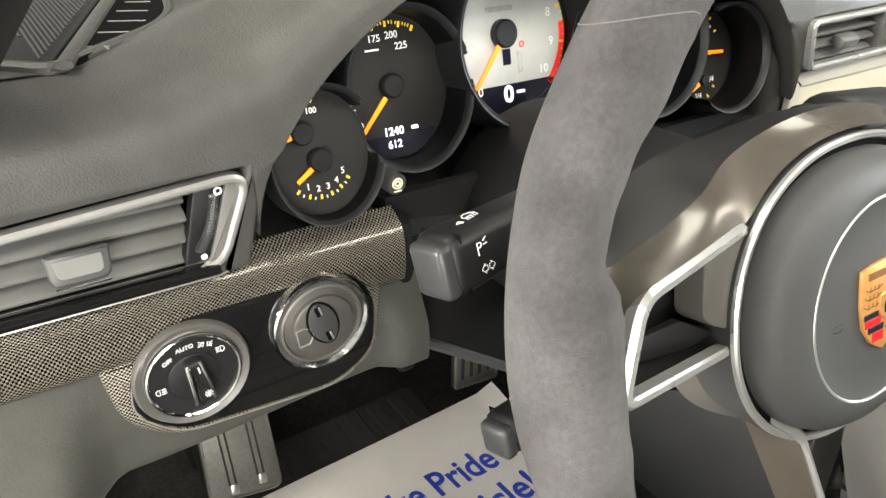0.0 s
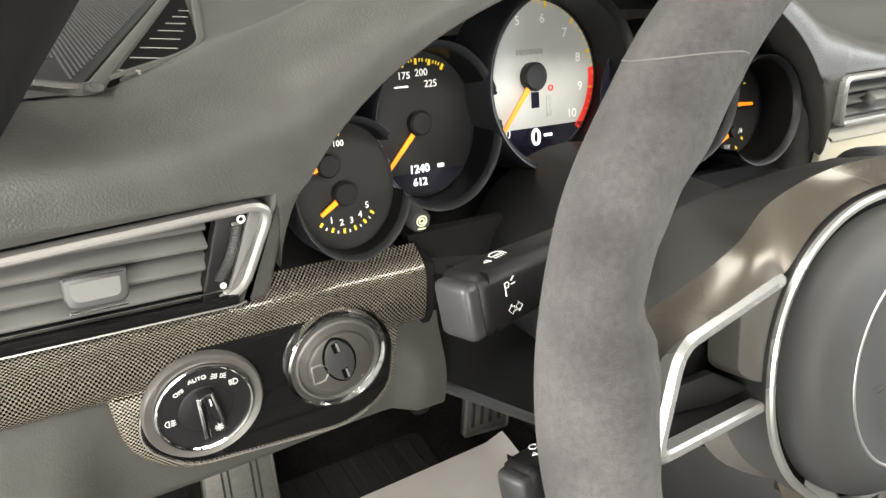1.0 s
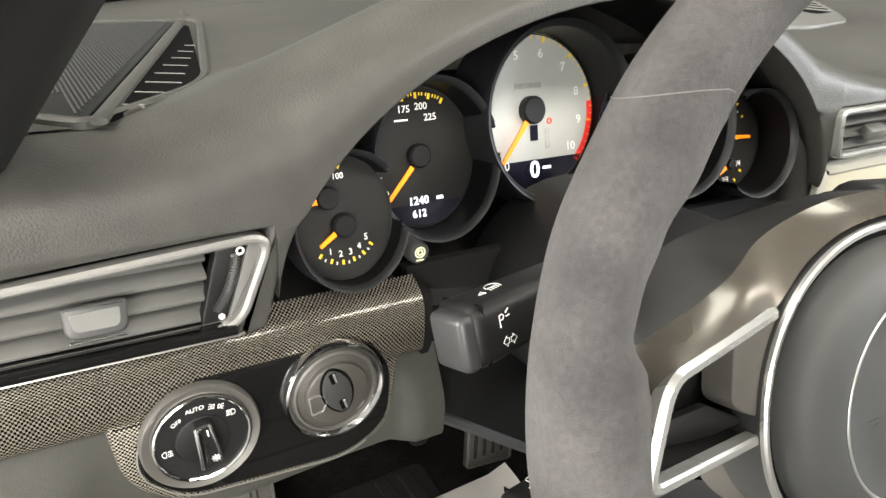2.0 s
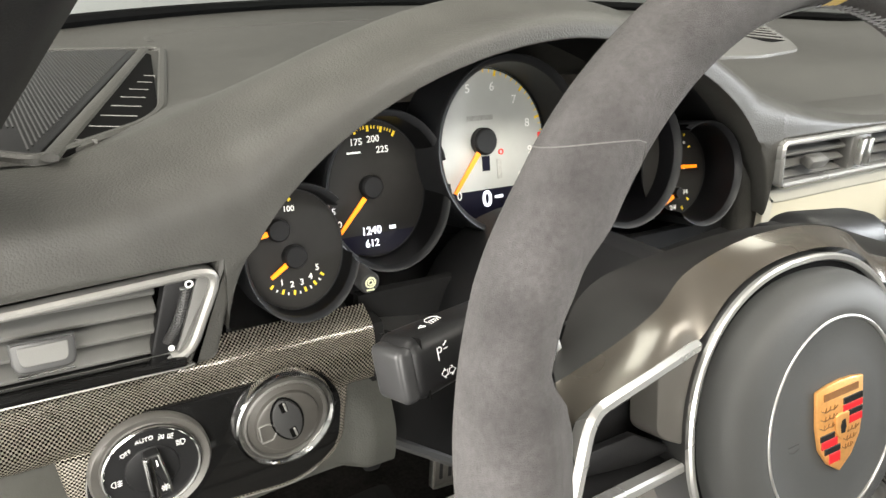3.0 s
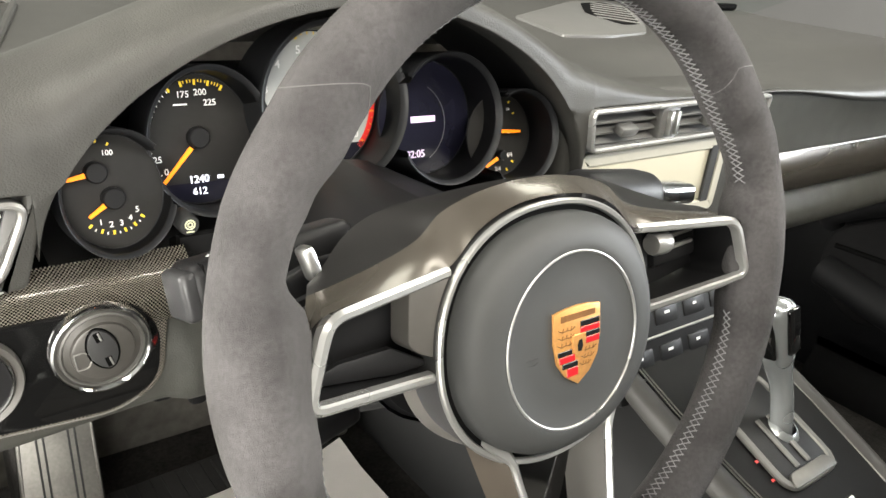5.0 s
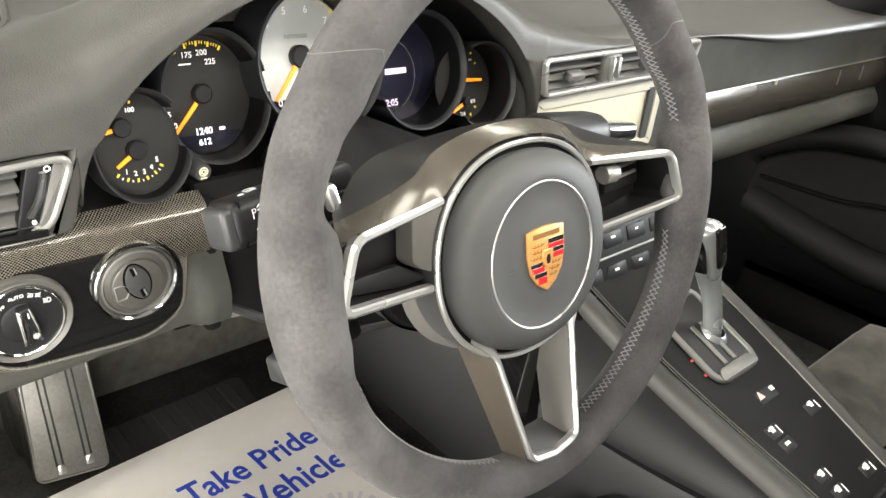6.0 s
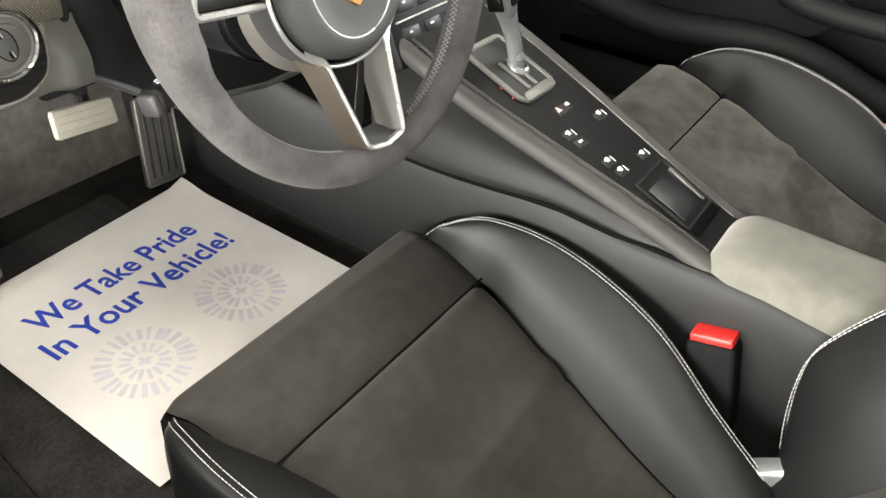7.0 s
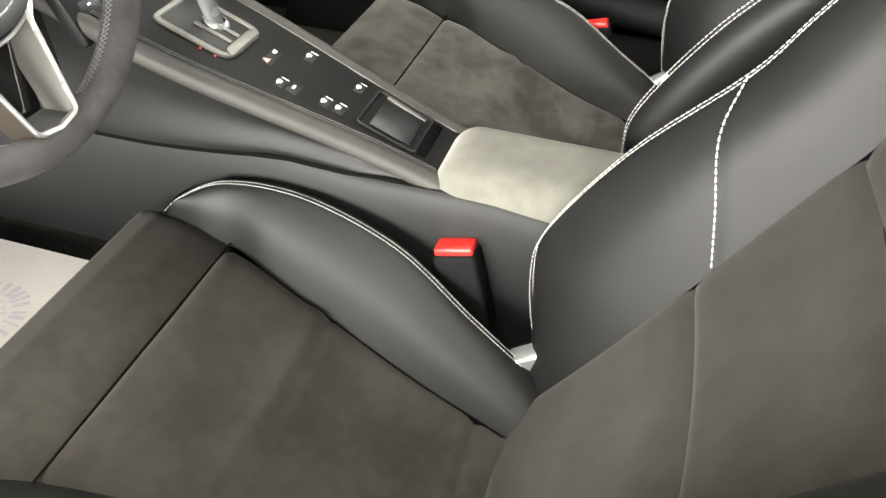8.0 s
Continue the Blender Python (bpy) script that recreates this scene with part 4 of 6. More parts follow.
# cross stitching along the inside of the rim
bm = bmesh.new()
for a0, a1 in ((14, 166), (196, 254), (286, 344)):
    n = int((a1 - a0) / 1.6)
    for k in range(n):
        s, e = a0 + k * 1.6, a0 + (k + 1.15) * 1.6
        tube([rim_point(s, 170, 0.0004), rim_point((s + e) / 2, 182, 0.0007), rim_point(e, 194, 0.0004)], 0.00036, 5, bm=bm)
        tube([rim_point(e, 170, 0.0004), rim_point((s + e) / 2, 182, 0.0008), rim_point(s, 194, 0.0004)], 0.00036, 5, bm=bm)
tagged(part("cross_stitching", bm, GREY_THREAD, wheel, "pale grey cross stitching"), kind="stuff")

HC = (-0.0028, -0.0220)
HM = WM @ Matrix.Translation((HC[0], HC[1], 0))


def hub_form(bm):
    """Bends round hub pieces into the hub's squarish outline, wider than high; the middle stays round."""
    for vert in bm.verts:
        x, y = vert.co.x, vert.co.y
        r = math.hypot(x, y)
        if r > 0.0455:
            c, q, p = abs(x / r), abs(y / r), 2.25 if y > 0 else 2.05
            k = smooth(0.0455, 0.060, r)
            g = (c ** p + q ** p) ** (-1 / p)
            vert.co.x = x * (1 + k * (1.025 * g - 1))
            vert.co.y = y * (1 + k * ((0.955 if y > 0 else 0.93) * g - 1))
    bmesh.ops.transform(bm, matrix=HM, verts=bm.verts[:])
    return bm


pad = part("hub_pad", hub_form(lathe([(0.0640, -0.030), (0.0646, -0.010), (0.0643, -0.004), (0.0628, 0.0016), (0.0592, 0.0058), (0.0540, 0.0081), (0.0485, 0.0092), (0.0445, 0.0094), (0.0435, 0.0088), (0.03, 0.0092), (0, 0.0094)], 96)), PAD, wheel, "soft dark grey hub cover")
part("hub_ring", lathe([(0.0442 + 0.0008 * math.cos(k * math.pi / 6), 0.0090 + 0.0009 * math.sin(k * math.pi / 6)) for k in range(13)], 80, HM), TRIM, pad, "thin silver ring")
part("hub_groove", hub_form(lathe([(0.0690, -0.012), (0.0684, -0.0066), (0.0645, -0.0070)], 96)), SEAM, pad)
part("hub_trim", hub_form(lathe([(0.0672, -0.010), (0.0672, -0.0060), (0.0680, -0.0046), (0.0698, -0.0042), (0.0707, -0.0050), (0.0708, -0.0066)], 96)), TRIM, wheel, "satin silver ring round the hub")
part("hub_skirt", hub_form(lathe([(0.0708, -0.0066), (0.0702, -0.016), (0.0690, -0.030)], 96)), PLASTIC_GREY, wheel, "dark grey side of the hub")
# crest: a plain shield in its colours
CM = WM @ pose(-0.003, -0.0225, 0.0095)


def shield(k):
    return [(0.0155 * k, 0.0165 * k), (0.0155 * k, 0.002 * k), (0.0135 * k, -0.008 * k), (0.008 * k, -0.0155 * k), (0, -0.0205 * k), (-0.008 * k, -0.0155 * k), (-0.0135 * k, -0.008 * k), (-0.0155 * k, 0.002 * k), (-0.0155 * k, 0.0165 * k), (-0.008 * k, 0.0178 * k), (0, 0.0182 * k), (0.008 * k, 0.0178 * k)][::-1]


badge = part("crest", prism(shield(1.03)[::-1], 0.0016, 0.0007, 2, CM), GOLD, wheel, "gold shield badge with red and black stripes")
for x0, x1, z0, z1, c in ((0.0014, 0.0148, 0.0076, 0.0106, CREST_BLACK), (0.0014, 0.0148, 0.0046, 0.0074, CREST_RED), (0.0046, 0.0148, 0.0018, 0.0044, CREST_BLACK), (0.0050, 0.0146, -0.0016, 0.0016, CREST_RED),
                          (-0.0142, -0.0044, -0.0046, -0.0020, CREST_BLACK), (-0.0132, -0.0026, -0.0082, -0.0048, CREST_RED), (-0.0112, -0.0006, -0.0112, -0.0084, CREST_BLACK), (-0.0080, -0.0006, -0.0158, -0.0114, CREST_RED)):
    part("stripe", box((x1 - x0, z1 - z0, 0.0006), 0.0002, 1, CM @ Matrix.Translation(((x0 + x1) / 2, (z0 + z1) / 2, 0.0018))), c, badge)
part("centre_field", prism([(0.0046 * x / 0.0155, 0.0050 * y / 0.0165) for x, y in shield(1.0)[::-1]], 0.0011, 0.0003, 1, CM @ Matrix.Translation((0.0002, -0.0008, 0.0014))), GOLD, badge)
part("centre_shape", prism([(-0.0014, -0.0032), (0.0008, -0.0034), (0.0018, -0.001), (0.0012, 0.0026), (-0.0008, 0.0022), (-0.0018, 0)], 0.0003, 0, m=CM @ Matrix.Translation((0.0003, -0.0006, 0.0025))), CREST_BLACK, badge)
ENGRAVED = mat("dull_gold", (0.22, 0.10, 0.03), 0.5, metal=0.5, vary=0.2, scale=900)
for x, y in ((-0.0078, 0.0080), (-0.0082, 0.0044), (-0.0088, 0.0008), (0.0074, -0.0044), (0.0064, -0.0080), (0.0048, -0.0114)):
    wide = 0.0056 if x < 0 else 0.0052 - (-0.0044 - y) * 0.2
    part("relief", icon_lines([[(x - wide, y + 0.0007), (x - wide * 0.5, y - 0.0007), (x, y - 0.0002), (x + wide * 0.5, y - 0.0007), (x + wide, y + 0.0007)]] + [[(x + k * wide * 0.5, y - 0.0005), (x + k * wide * 0.5 + 0.0006, y + 0.0013)] for k in (-1, 0, 1)], CM @ Matrix.Translation((0, 0, 0.0014)), 0.00024), ENGRAVED, badge)
part("word_band", box((0.0235, 0.0030, 0.0003), 0, m=CM @ Matrix.Translation((0, 0.0138, 0.0018))), ENGRAVED, badge)
part("hub_mark", icon_lines([[(-0.0035, 0.0008), (0.0035, 0.0008)], [(-0.0030, -0.0012), (0, -0.0022), (0.0030, -0.0012)]], CM @ pose(-0.0285, -0.003, -0.0004), 0.0002), PLASTIC_GREY, pad, "faint embossed mark")

# spokes


def ribbon(path, width, depth, bevel=0.0011):
    """A flat metal band along a path in the wheel's plane, with bevelled edges; width a number or one per point."""
    bmr = bmesh.new()
    n = len(path)
    rings = []
    for i, p in enumerate(path):
        d = path[min(i + 1, n - 1)] - path[max(i - 1, 0)]
        side = V(-d.y, d.x, 0).normalized()
        w = (width[i] if isinstance(width, list) else width) / 2
        rings.append([bmr.verts.new(WM @ (p + side * a + V(0, 0, h))) for a, h in ((-w, -depth), (-w, -bevel), (-w + bevel, 0), (w - bevel * 1.8, 0), (w, -bevel * 1.8), (w, -depth))])
    for a, b in zip(rings, rings[1:]):
        for k in range(6):
            bmr.faces.new((a[k], a[(k + 1) % 6], b[(k + 1) % 6], b[k]))
    bmr.faces.new(rings[0]), bmr.faces.new(rings[-1])
    bmesh.ops.recalc_face_normals(bmr, faces=bmr.faces[:])
    return bmr


def bent(corners, r, n=6):
    """A path through the corners, straight between them and rounded by r at each."""
    c = [Vector(p) for p in corners]
    out = [c[0]]
    for a, p, b in zip(c, c[1:], c[2:]):
        k = min(r, (a - p).length * 0.45, (b - p).length * 0.45)
        st, en = p + (a - p).normalized() * k, p + (b - p).normalized() * k
        out += [(1 - t) ** 2 * st + 2 * t * (1 - t) * p + t * t * en for t in (j / n for j in range(n + 1))]
    return out + [c[-1]]


def side_spoke(s):
    corners = [(-0.0660, -0.0278, -0.0095), (-0.1455, -0.0172, 0.0095), (-0.1338, 0.0175, 0.0095), (-0.0640, 0.0208, -0.0072)]
    loop = bent([(s * -x, y, z) for x, y, z in corners], 0.0085, 8)
    part("spoke_trim", ribbon(loop if s < 0 else loop[::-1], 0.0050, 0.0060, 0.0010), TRIM, wheel, "satin silver spoke edge")
    # the deep opening behind the trim
    rim_in = loop
    bmw = bmesh.new()
    rows = [[bmw.verts.new(WM @ V(p.x * (1 - 0.03 * k), p.y * (1 - 0.10 * k) - 0.002 * k, p.z - 0.004 - (p.z + 0.030) * k)) for p in rim_in] for k in (0, 0.5, 1.0)]
    for r0, r1 in zip(rows, rows[1:]):
        for k in range(len(rim_in) - 1):
            bmw.faces.new((r0[k], r0[k + 1], r1[k + 1], r1[k]))
    part("spoke_wall", bmw, PLASTIC, wheel, "black wall of the spoke opening")
    hole = [(s * 0.060, 0.030), (s * 0.104, 0.0225), (s * 0.131, 0.0160), (s * 0.142, -0.0150), (s * 0.104, -0.0210), (s * 0.060, -0.0245)]
    part("spoke_well", prism(rounded(hole if s < 0 else hole[::-1], 0.003), 0.004, 0.001, m=WM @ Matrix.Translation((0, 0, -0.032))), PLASTIC, wheel, "black back of the spoke opening")
    shoulder = rounded([(s * 0.058, 0.0190), (s * 0.0860, 0.0180), (s * 0.0880, -0.0085), (s * 0.0830, -0.0130), (s * 0.060, -0.0240)], [0.001, 0.0015, 0.003, 0.003, 0.001])
    if s < 0:
        part("hub_shoulder", prism(shoulder, 0.014, 0.0012, 2, WM @ pose(0, 0, -0.0225)), SHOULDER, wheel, "warm grey shoulder at the hub end")
        part("spoke_shelf", prism([(-0.142, -0.0165), (-0.090, -0.0230), (-0.070, -0.0225), (-0.092, -0.0100), (-0.118, -0.0105)], 0.004, 0.001, m=WM @ Matrix.Translation((0, 0, -0.020))), PLASTIC, wheel)
    else:
        part("hub_shoulder", prism(shoulder[::-1], 0.012, 0.0015, 2, WM @ pose(0, 0, -0.0310)), PLASTIC, wheel, "black shoulder at the hub end")
        part("scroll_wheel", lathe([(0, -0.0065), (0.006, -0.0065), (0.0068, -0.0045), (0.0068, 0.0045), (0.006, 0.0065), (0, 0.0065)], 28, WM @ pose(0.088, 0.0085, -0.0125, 0, 90, 0)), FRAME, wheel, "knurled silver scroll wheel")
        part("switch_block", box((0.040, 0.022, 0.010), 0.003, 2, WM @ pose(0.112, 0.0035, -0.024, 0, 0, 4)), PLASTIC, wheel, "black switch block")
        for h in (0.0095, 0.0025):
            part("switch_bar", box((0.030, 0.0026, 0.003), 0.0008, 1, WM @ pose(0.112, h, -0.0185, 0, 0, 4)), FRAME, wheel)


SHOULDER = mat("warm_grey_satin", (0.085, 0.080, 0.073), 0.42, metal=0.2, vary=0.08, scale=60, spec=0.4)
side_spoke(-1), side_spoke(1)

# lacquered cover over the upper half of the hub: front edge, crease, back edge
left = [((-0.1440, 0.0120, 0.0055), (-0.1340, 0.0235, -0.0095), (-0.1300, 0.0262, -0.016)), ((-0.1345, 0.0200, 0.0080), (-0.1230, 0.0245, -0.0120), (-0.1180, 0.0290, -0.026)),
        ((-0.1050, 0.0214, 0.0010), (-0.0960, 0.0285, -0.0170), (-0.0990, 0.0375, -0.040)), ((-0.0800, 0.0222, -0.0052), (-0.0720, 0.0345, -0.0215), (-0.0820, 0.0440, -0.045)),
        ((-0.0630, 0.0232, -0.0086), (-0.0575, 0.0448, -0.0220), (-0.0610, 0.0480, -0.045)), ((-0.0465, 0.0368, -0.0082), (-0.0380, 0.0512, -0.0215), (-0.0380, 0.0500, -0.045)),
        ((-0.0260, 0.0450, -0.0078), (-0.0170, 0.0545, -0.0210), (-0.0170, 0.0515, -0.045)), ((-0.0010, 0.0474, -0.0076), (-0.0010, 0.0550, -0.0210), (-0.0010, 0.0520, -0.045))]
ribs = left + [tuple((-x - 0.002, y - 0.002 * smooth(0.03, 0.10, -x), z) for x, y, z in row) for row in left[-2::-1]]
edge_a, edge_b, edge_c = (curve([row[k] for row in ribs], 6) for k in range(3))


def cover(a, b, bulge):
    def fn(u, v):
        k = round(u * (len(a) - 1))
        return WM @ (a[k].lerp(b[k], v) + V(0, 0.7, 0.7) * bulge * math.sin(math.pi * v))
    return fn


part("spoke_cover", sheet(cover(edge_a, edge_b, 0.0006), len(edge_a) - 1, 8), GUNMETAL, wheel, "gunmetal lacquered front of the spoke cover")
part("cover_top", sheet(cover(edge_b, edge_c, 0.0004), len(edge_a) - 1, 6), DARK_LACQUER, wheel, "black top of the spoke cover")
part("back_cover", lathe([(0.034, -0.085), (0.046, -0.060), (0.056, -0.040), (0.060, -0.024), (0.060, -0.010)], 48, WM @ Matrix.Translation((HC[0], HC[1] + 0.004, 0))), PLASTIC_GREY, wheel, "dark grey rear cover")
for s in (-1, 1):
    shape = rounded([(s * 0.05, 0.005), (s * 0.120, 0.008), (s * 0.128, 0.022), (s * 0.108, 0.029), (s * 0.05, 0.028)], 0.010)
    pd = part("shift_paddle", prism(shape if s > 0 else shape[::-1], 0.004, 0.0015, 2, WM @ Matrix.Translation((0, 0, -0.050))), PLASTIC, wheel, "black shift paddle")
    if s < 0:
        part("paddle_tip", box((0.0060, 0.016, 0.010), 0.0022, 2, WM @ pose(s * 0.1215, 0.0315, -0.029, 0, 0, s * -18)), SATIN, pd, "silver paddle tip")
# lower spoke
for s in (-1, 1):
    leg = bent([(s * 0.0500, -0.0640, -0.0070), (s * 0.0350, -0.0775, -0.0015), (s * 0.0215, -0.1505, 0.0130), (0, -0.1540, 0.0135)], 0.0065)
    wide = [0.0070 - 0.0030 * smooth(0, 9, k) for k in range(len(leg))]
    part("spoke_trim", ribbon(leg if s < 0 else leg[::-1], wide if s < 0 else wide[::-1], 0.006), TRIM, wheel, "satin silver spoke edge")
    part("spoke_wall", sheet(lambda u, v, s=s: WM @ V(s * (0.0325 - 0.0125 * u) * (1 - 0.46 * v), -0.0785 - 0.0705 * u, -0.0045 + 0.0150 * u - 0.018 * v), 10, 3), SHOULDER if s > 0 else PLASTIC, wheel, "satin inner wall of the lower spoke" if s > 0 else "")
    part("spoke_flank", sheet(lambda u, v, s=s: WM @ V(s * (0.0385 - 0.0150 * u + 0.0125 * v * (1 - 0.45 * u)), -0.0745 - 0.0760 * u + 0.004 * v, -0.0035 + 0.0130 * u - 0.016 * v), 10, 5), BRONZE, wheel, "gunmetal flank of the lower spoke")
part("spoke_foot", sheet(lambda u, v: WM @ V((u - 0.5) * 0.036 * (1 - 0.3 * v), -0.1520 + 0.010 * v, 0.0095 - 0.020 * v), 8, 3), PLASTIC_GREY, wheel)
part("spoke_well", prism([(-0.026, -0.076), (0.026, -0.076), (0.014, -0.146), (-0.014, -0.146)][::-1], 0.003, 0, m=WM @ Matrix.Translation((0, 0, -0.019))), GLOSS, wheel, "black recess in the lower spoke")
part("spoke_bridge", sheet(lambda u, v: WM @ V((u - 0.5) * 0.066, -0.072 - 0.016 * v * (1 - (2 * u - 1) ** 2) + 0.004 * abs(2 * u - 1), -0.003 - 0.006 * v), 10, 3), PAD, wheel)
part("lower_shell", sheet(lambda u, v: WM @ V(HC[0] + (0.0585 + 0.0135 * math.sin(math.pi / 2 * v) * math.sin(math.pi * u) ** 0.4) * math.cos(radians(186 + 168 * u)), HC[1] + (0.0585 + 0.0135 * math.sin(math.pi / 2 * v) * math.sin(math.pi * u) ** 0.4) * math.sin(radians(186 + 168 * u)), -0.012 - 0.040 * v), 40, 8), SHOULDER, wheel, "grey shell under the hub")

# ---------------------------------------------------------------- column and stalks
END_GREY = mat("satin_grey_button", (0.030, 0.030, 0.031), 0.38, vary=0.08, scale=80, bump=0.05, bscale=1500, spec=0.4)
column = thing("steering_column", "black steering column shroud with two control stalks", "steering column")
part("shroud", sheet(lambda u, v: V(0.006 + 0.080 * math.sin(2 * math.pi * u) * (1 - 0.15 * v), 0.075 + 0.17 * v, 0.545 + 0.055 * math.cos(2 * math.pi * u) * (1 + 0.1 * v) - 0.012 * v), 32, 8), PLASTIC, column, "black plastic shroud")
part("shroud_front", lathe([(0, 0.0), (0.074, 0.0), (0.078, -0.004)], 40, facing(0.006, 0.074, 0.546) @ Matrix.Diagonal((1, 0.72, 1, 1))), PLASTIC, column)


def stalk(m, length, height, depth, name, label):
    """A stalk that points along local -x from the column; its end cap is a separate grey button."""
    body = part(name, box((length, depth, height), 0.006, 3, m @ Matrix.Translation((-length / 2 + 0.004, 0, 0))), PLASTIC, column, label)
    for vert in body.data.vertices:
        lo = (m.inverted() @ vert.co)
        k = smooth(-length, -length * 0.25, lo.x)
        lo.z *= 1 - 0.25 * k
        lo.y *= 1 - 0.20 * k
        vert.co = m @ lo
    part("end_button", box((0.0085, depth * 0.82, height * 0.86), 0.003, 3, m @ Matrix.Translation((-length + 0.0035, -0.001, -0.0005))), END_GREY, body, "dark grey end button")
    part("end_groove", box((0.0008, depth * 0.96, height * 0.97), 0.0003, 1, m @ Matrix.Translation((-length + 0.0105, 0, 0))), SEAM, body)
    return body


SM = Matrix.Translation((-0.066, 0.124, 0.5945)) @ pose(0, 0, 0, -14, -4.5, 10)
up_stalk = stalk(SM, 0.093, 0.0270, 0.0250, "upper_stalk", "black light and indicator stalk")
LM = Matrix.Translation((-0.056, 0.120, 0.486)) @ pose(0, 0, 0, -14, -4, 10)
low_stalk = stalk(LM, 0.066, 0.0205, 0.0220, "lower_stalk", "black cruise control stalk")
TOP = SM @ basis((-0.068, -0.001, 0.0126), (1, 0, 0), (0, 1, 0))
FRONT = SM @ basis((-0.0735, -0.0121, 0.0), (1, 0, 0), (0, 0, 1))
lamp = [arc(0, 0, 0.003, 0, 180, 10) + [(0.003, 0)]] + [[(-0.0026 + k * 0.0013, -0.0005), (-0.0034 + k * 0.0013, -0.0026)] for k in range(5)]
part("beam_symbol", icon_lines(lamp + [[(-0.0085, -0.001), (-0.0062, 0.0004), (-0.0062, -0.0024), (-0.0085, -0.001)]], TOP @ pose(0.002, 0.001, 0.0006, 0, 0, 8) @ Matrix.Diagonal((1.15, 1.15, 1, 1)), 0.00016), WHITE, up_stalk)
part("park_symbol", icon_lines([[(-0.002, -0.0035), (-0.002, 0.003), (0, 0.003), (0.0008, 0.002), (0, 0.0004), (-0.002, 0.0004)], [(0.002, 0.003), (0.0042, 0.0048)], [(0.002, 0.0012), (0.0045, 0.0014)]], FRONT @ pose(-0.001, 0.0045, 0.0008) @ Matrix.Diagonal((0.8, 0.8, 1, 1)), 0.00024), WHITE, up_stalk)
part("turn_symbol", icon_lines([[(s * 0.0006, -0.0013), (s * 0.002, -0.0013), (s * 0.002, -0.0026), (s * 0.0046, 0), (s * 0.002, 0.0026), (s * 0.002, 0.0013), (s * 0.0006, 0.0013), (s * 0.0006, -0.0013)] for s in (-1, 1)], FRONT @ pose(0.001, -0.0045, 0.0008) @ Matrix.Diagonal((0.8, 0.8, 1, 1)), 0.00014), WHITE, up_stalk)
LT = LM @ basis((-0.046, -0.001, 0.0098), (1, 0, 0), (0, 1, 0))
part("cruise_symbol", icon_lines([[(-0.0045, -0.001), (-0.0022, 0.0004), (-0.0022, -0.0024), (-0.0045, -0.001)], [(0.0045, -0.001), (0.0022, 0.0004), (0.0022, -0.0024), (0.0045, -0.001)], arc(0.001, 0.004, 0.002, 0, 300, 12)], LT @ pose(0, 0, 0.001), 0.00024), WHITE, low_stalk)

# ---------------------------------------------------------------- footwell
DM = basis((-0.139, 0.515, 0.175), (1, 0, 0), (0.03, 0.42, 0.9))
REST = mat("dull_brushed_aluminium", (0.17, 0.165, 0.150), 0.44, metal=0.7, vary=0.16, scale=300, bump=0.05, bscale=900)
rest = thing("footrest", "brushed aluminium footrest plate with dark grooves", "footrest")
plate = [(-0.050, -0.052), (0.027, -0.062), (0.033, 0.10), (-0.038, 0.10)]
part("plate", prism(rounded(plate, [0.012, 0.012, 0.004, 0.004]), 0.005, 0.002, 3, DM), REST, rest, "aluminium plate")
part("plate_edge", frame_plate(rounded(plate, [0.012, 0.012, 0.004, 0.004]), 0.0032, 0.0062, DM, bevel=0.001), REST, rest)
for x in (-0.021, 0.009):
    for off in (-0.0032, 0.0032):
        part("groove", box((0.0022, 0.138, 0.002), 0.0008, 1, DM @ pose(x + off, 0.028, 0.0048, 0, 0, -1.5)), RUBBER, rest)
    part("stud", box((0.009, 0.011, 0.0035), 0.0015, 2, DM @ pose(x - 0.001, -0.045, 0.005, 0, 0, -6)), SATIN, rest, "bright stud")
part("riser", join(box((0.080, 0.14, 0.05), 0.01, 2, DM @ Matrix.Translation((-0.006, 0.02, -0.030))), box((0.076, 0.10, 0.24), 0.01, 2, Matrix.Translation((-0.143, 0.640, 0.120)))), CARPET, rest)
BM_ = basis((0.064, 0.535, 0.2545), (1, 0, -0.10), (0, 0.25, 1))
PEDAL = mat("pale_brushed_aluminium", (0.36, 0.345, 0.29), 0.45, metal=0.4, vary=0.1, scale=300)
brake = thing("brake_pedal", "wide aluminium brake pedal on a black arm", "pedal", "pedals")
part("pad", prism(rounded([(-0.044, -0.019), (0.046, -0.017), (0.043, 0.019), (-0.044, 0.019)], 0.006), 0.008, 0.002, 3, BM_), PEDAL, brake, "pale brushed aluminium pad")
for k in range(3):
    part("tread", box((0.076, 0.0020, 0.0010), 0.0004, 1, BM_ @ pose(0, -0.010 + 0.010 * k, 0.0080)), PEDAL, brake)
part("arm", tube(curve([(0.085, 0.56, 0.245), (0.10, 0.60, 0.30), (0.105, 0.64, 0.42), (0.10, 0.75, 0.55)], 6), 0.010, 10), PLASTIC, brake)
GM = basis((0.178, 0.552, 0.170), (1, 0, 0), (0, 0.15, 1))
gas = thing("accelerator_pedal", "long upright aluminium accelerator pedal with ribs", "pedal", "pedals")
pad = [(-0.039, -0.065), (0.029, -0.070), (0.038, 0.061), (-0.024, 0.071)]
part("pad", prism(rounded(pad, 0.006), 0.008, 0.002, 3, GM), REST, gas)
part("pad_edge", frame_plate(rounded(pad, 0.006), 0.004, 0.0095, GM, bevel=0.001), ALU, gas, "bright metal edge")
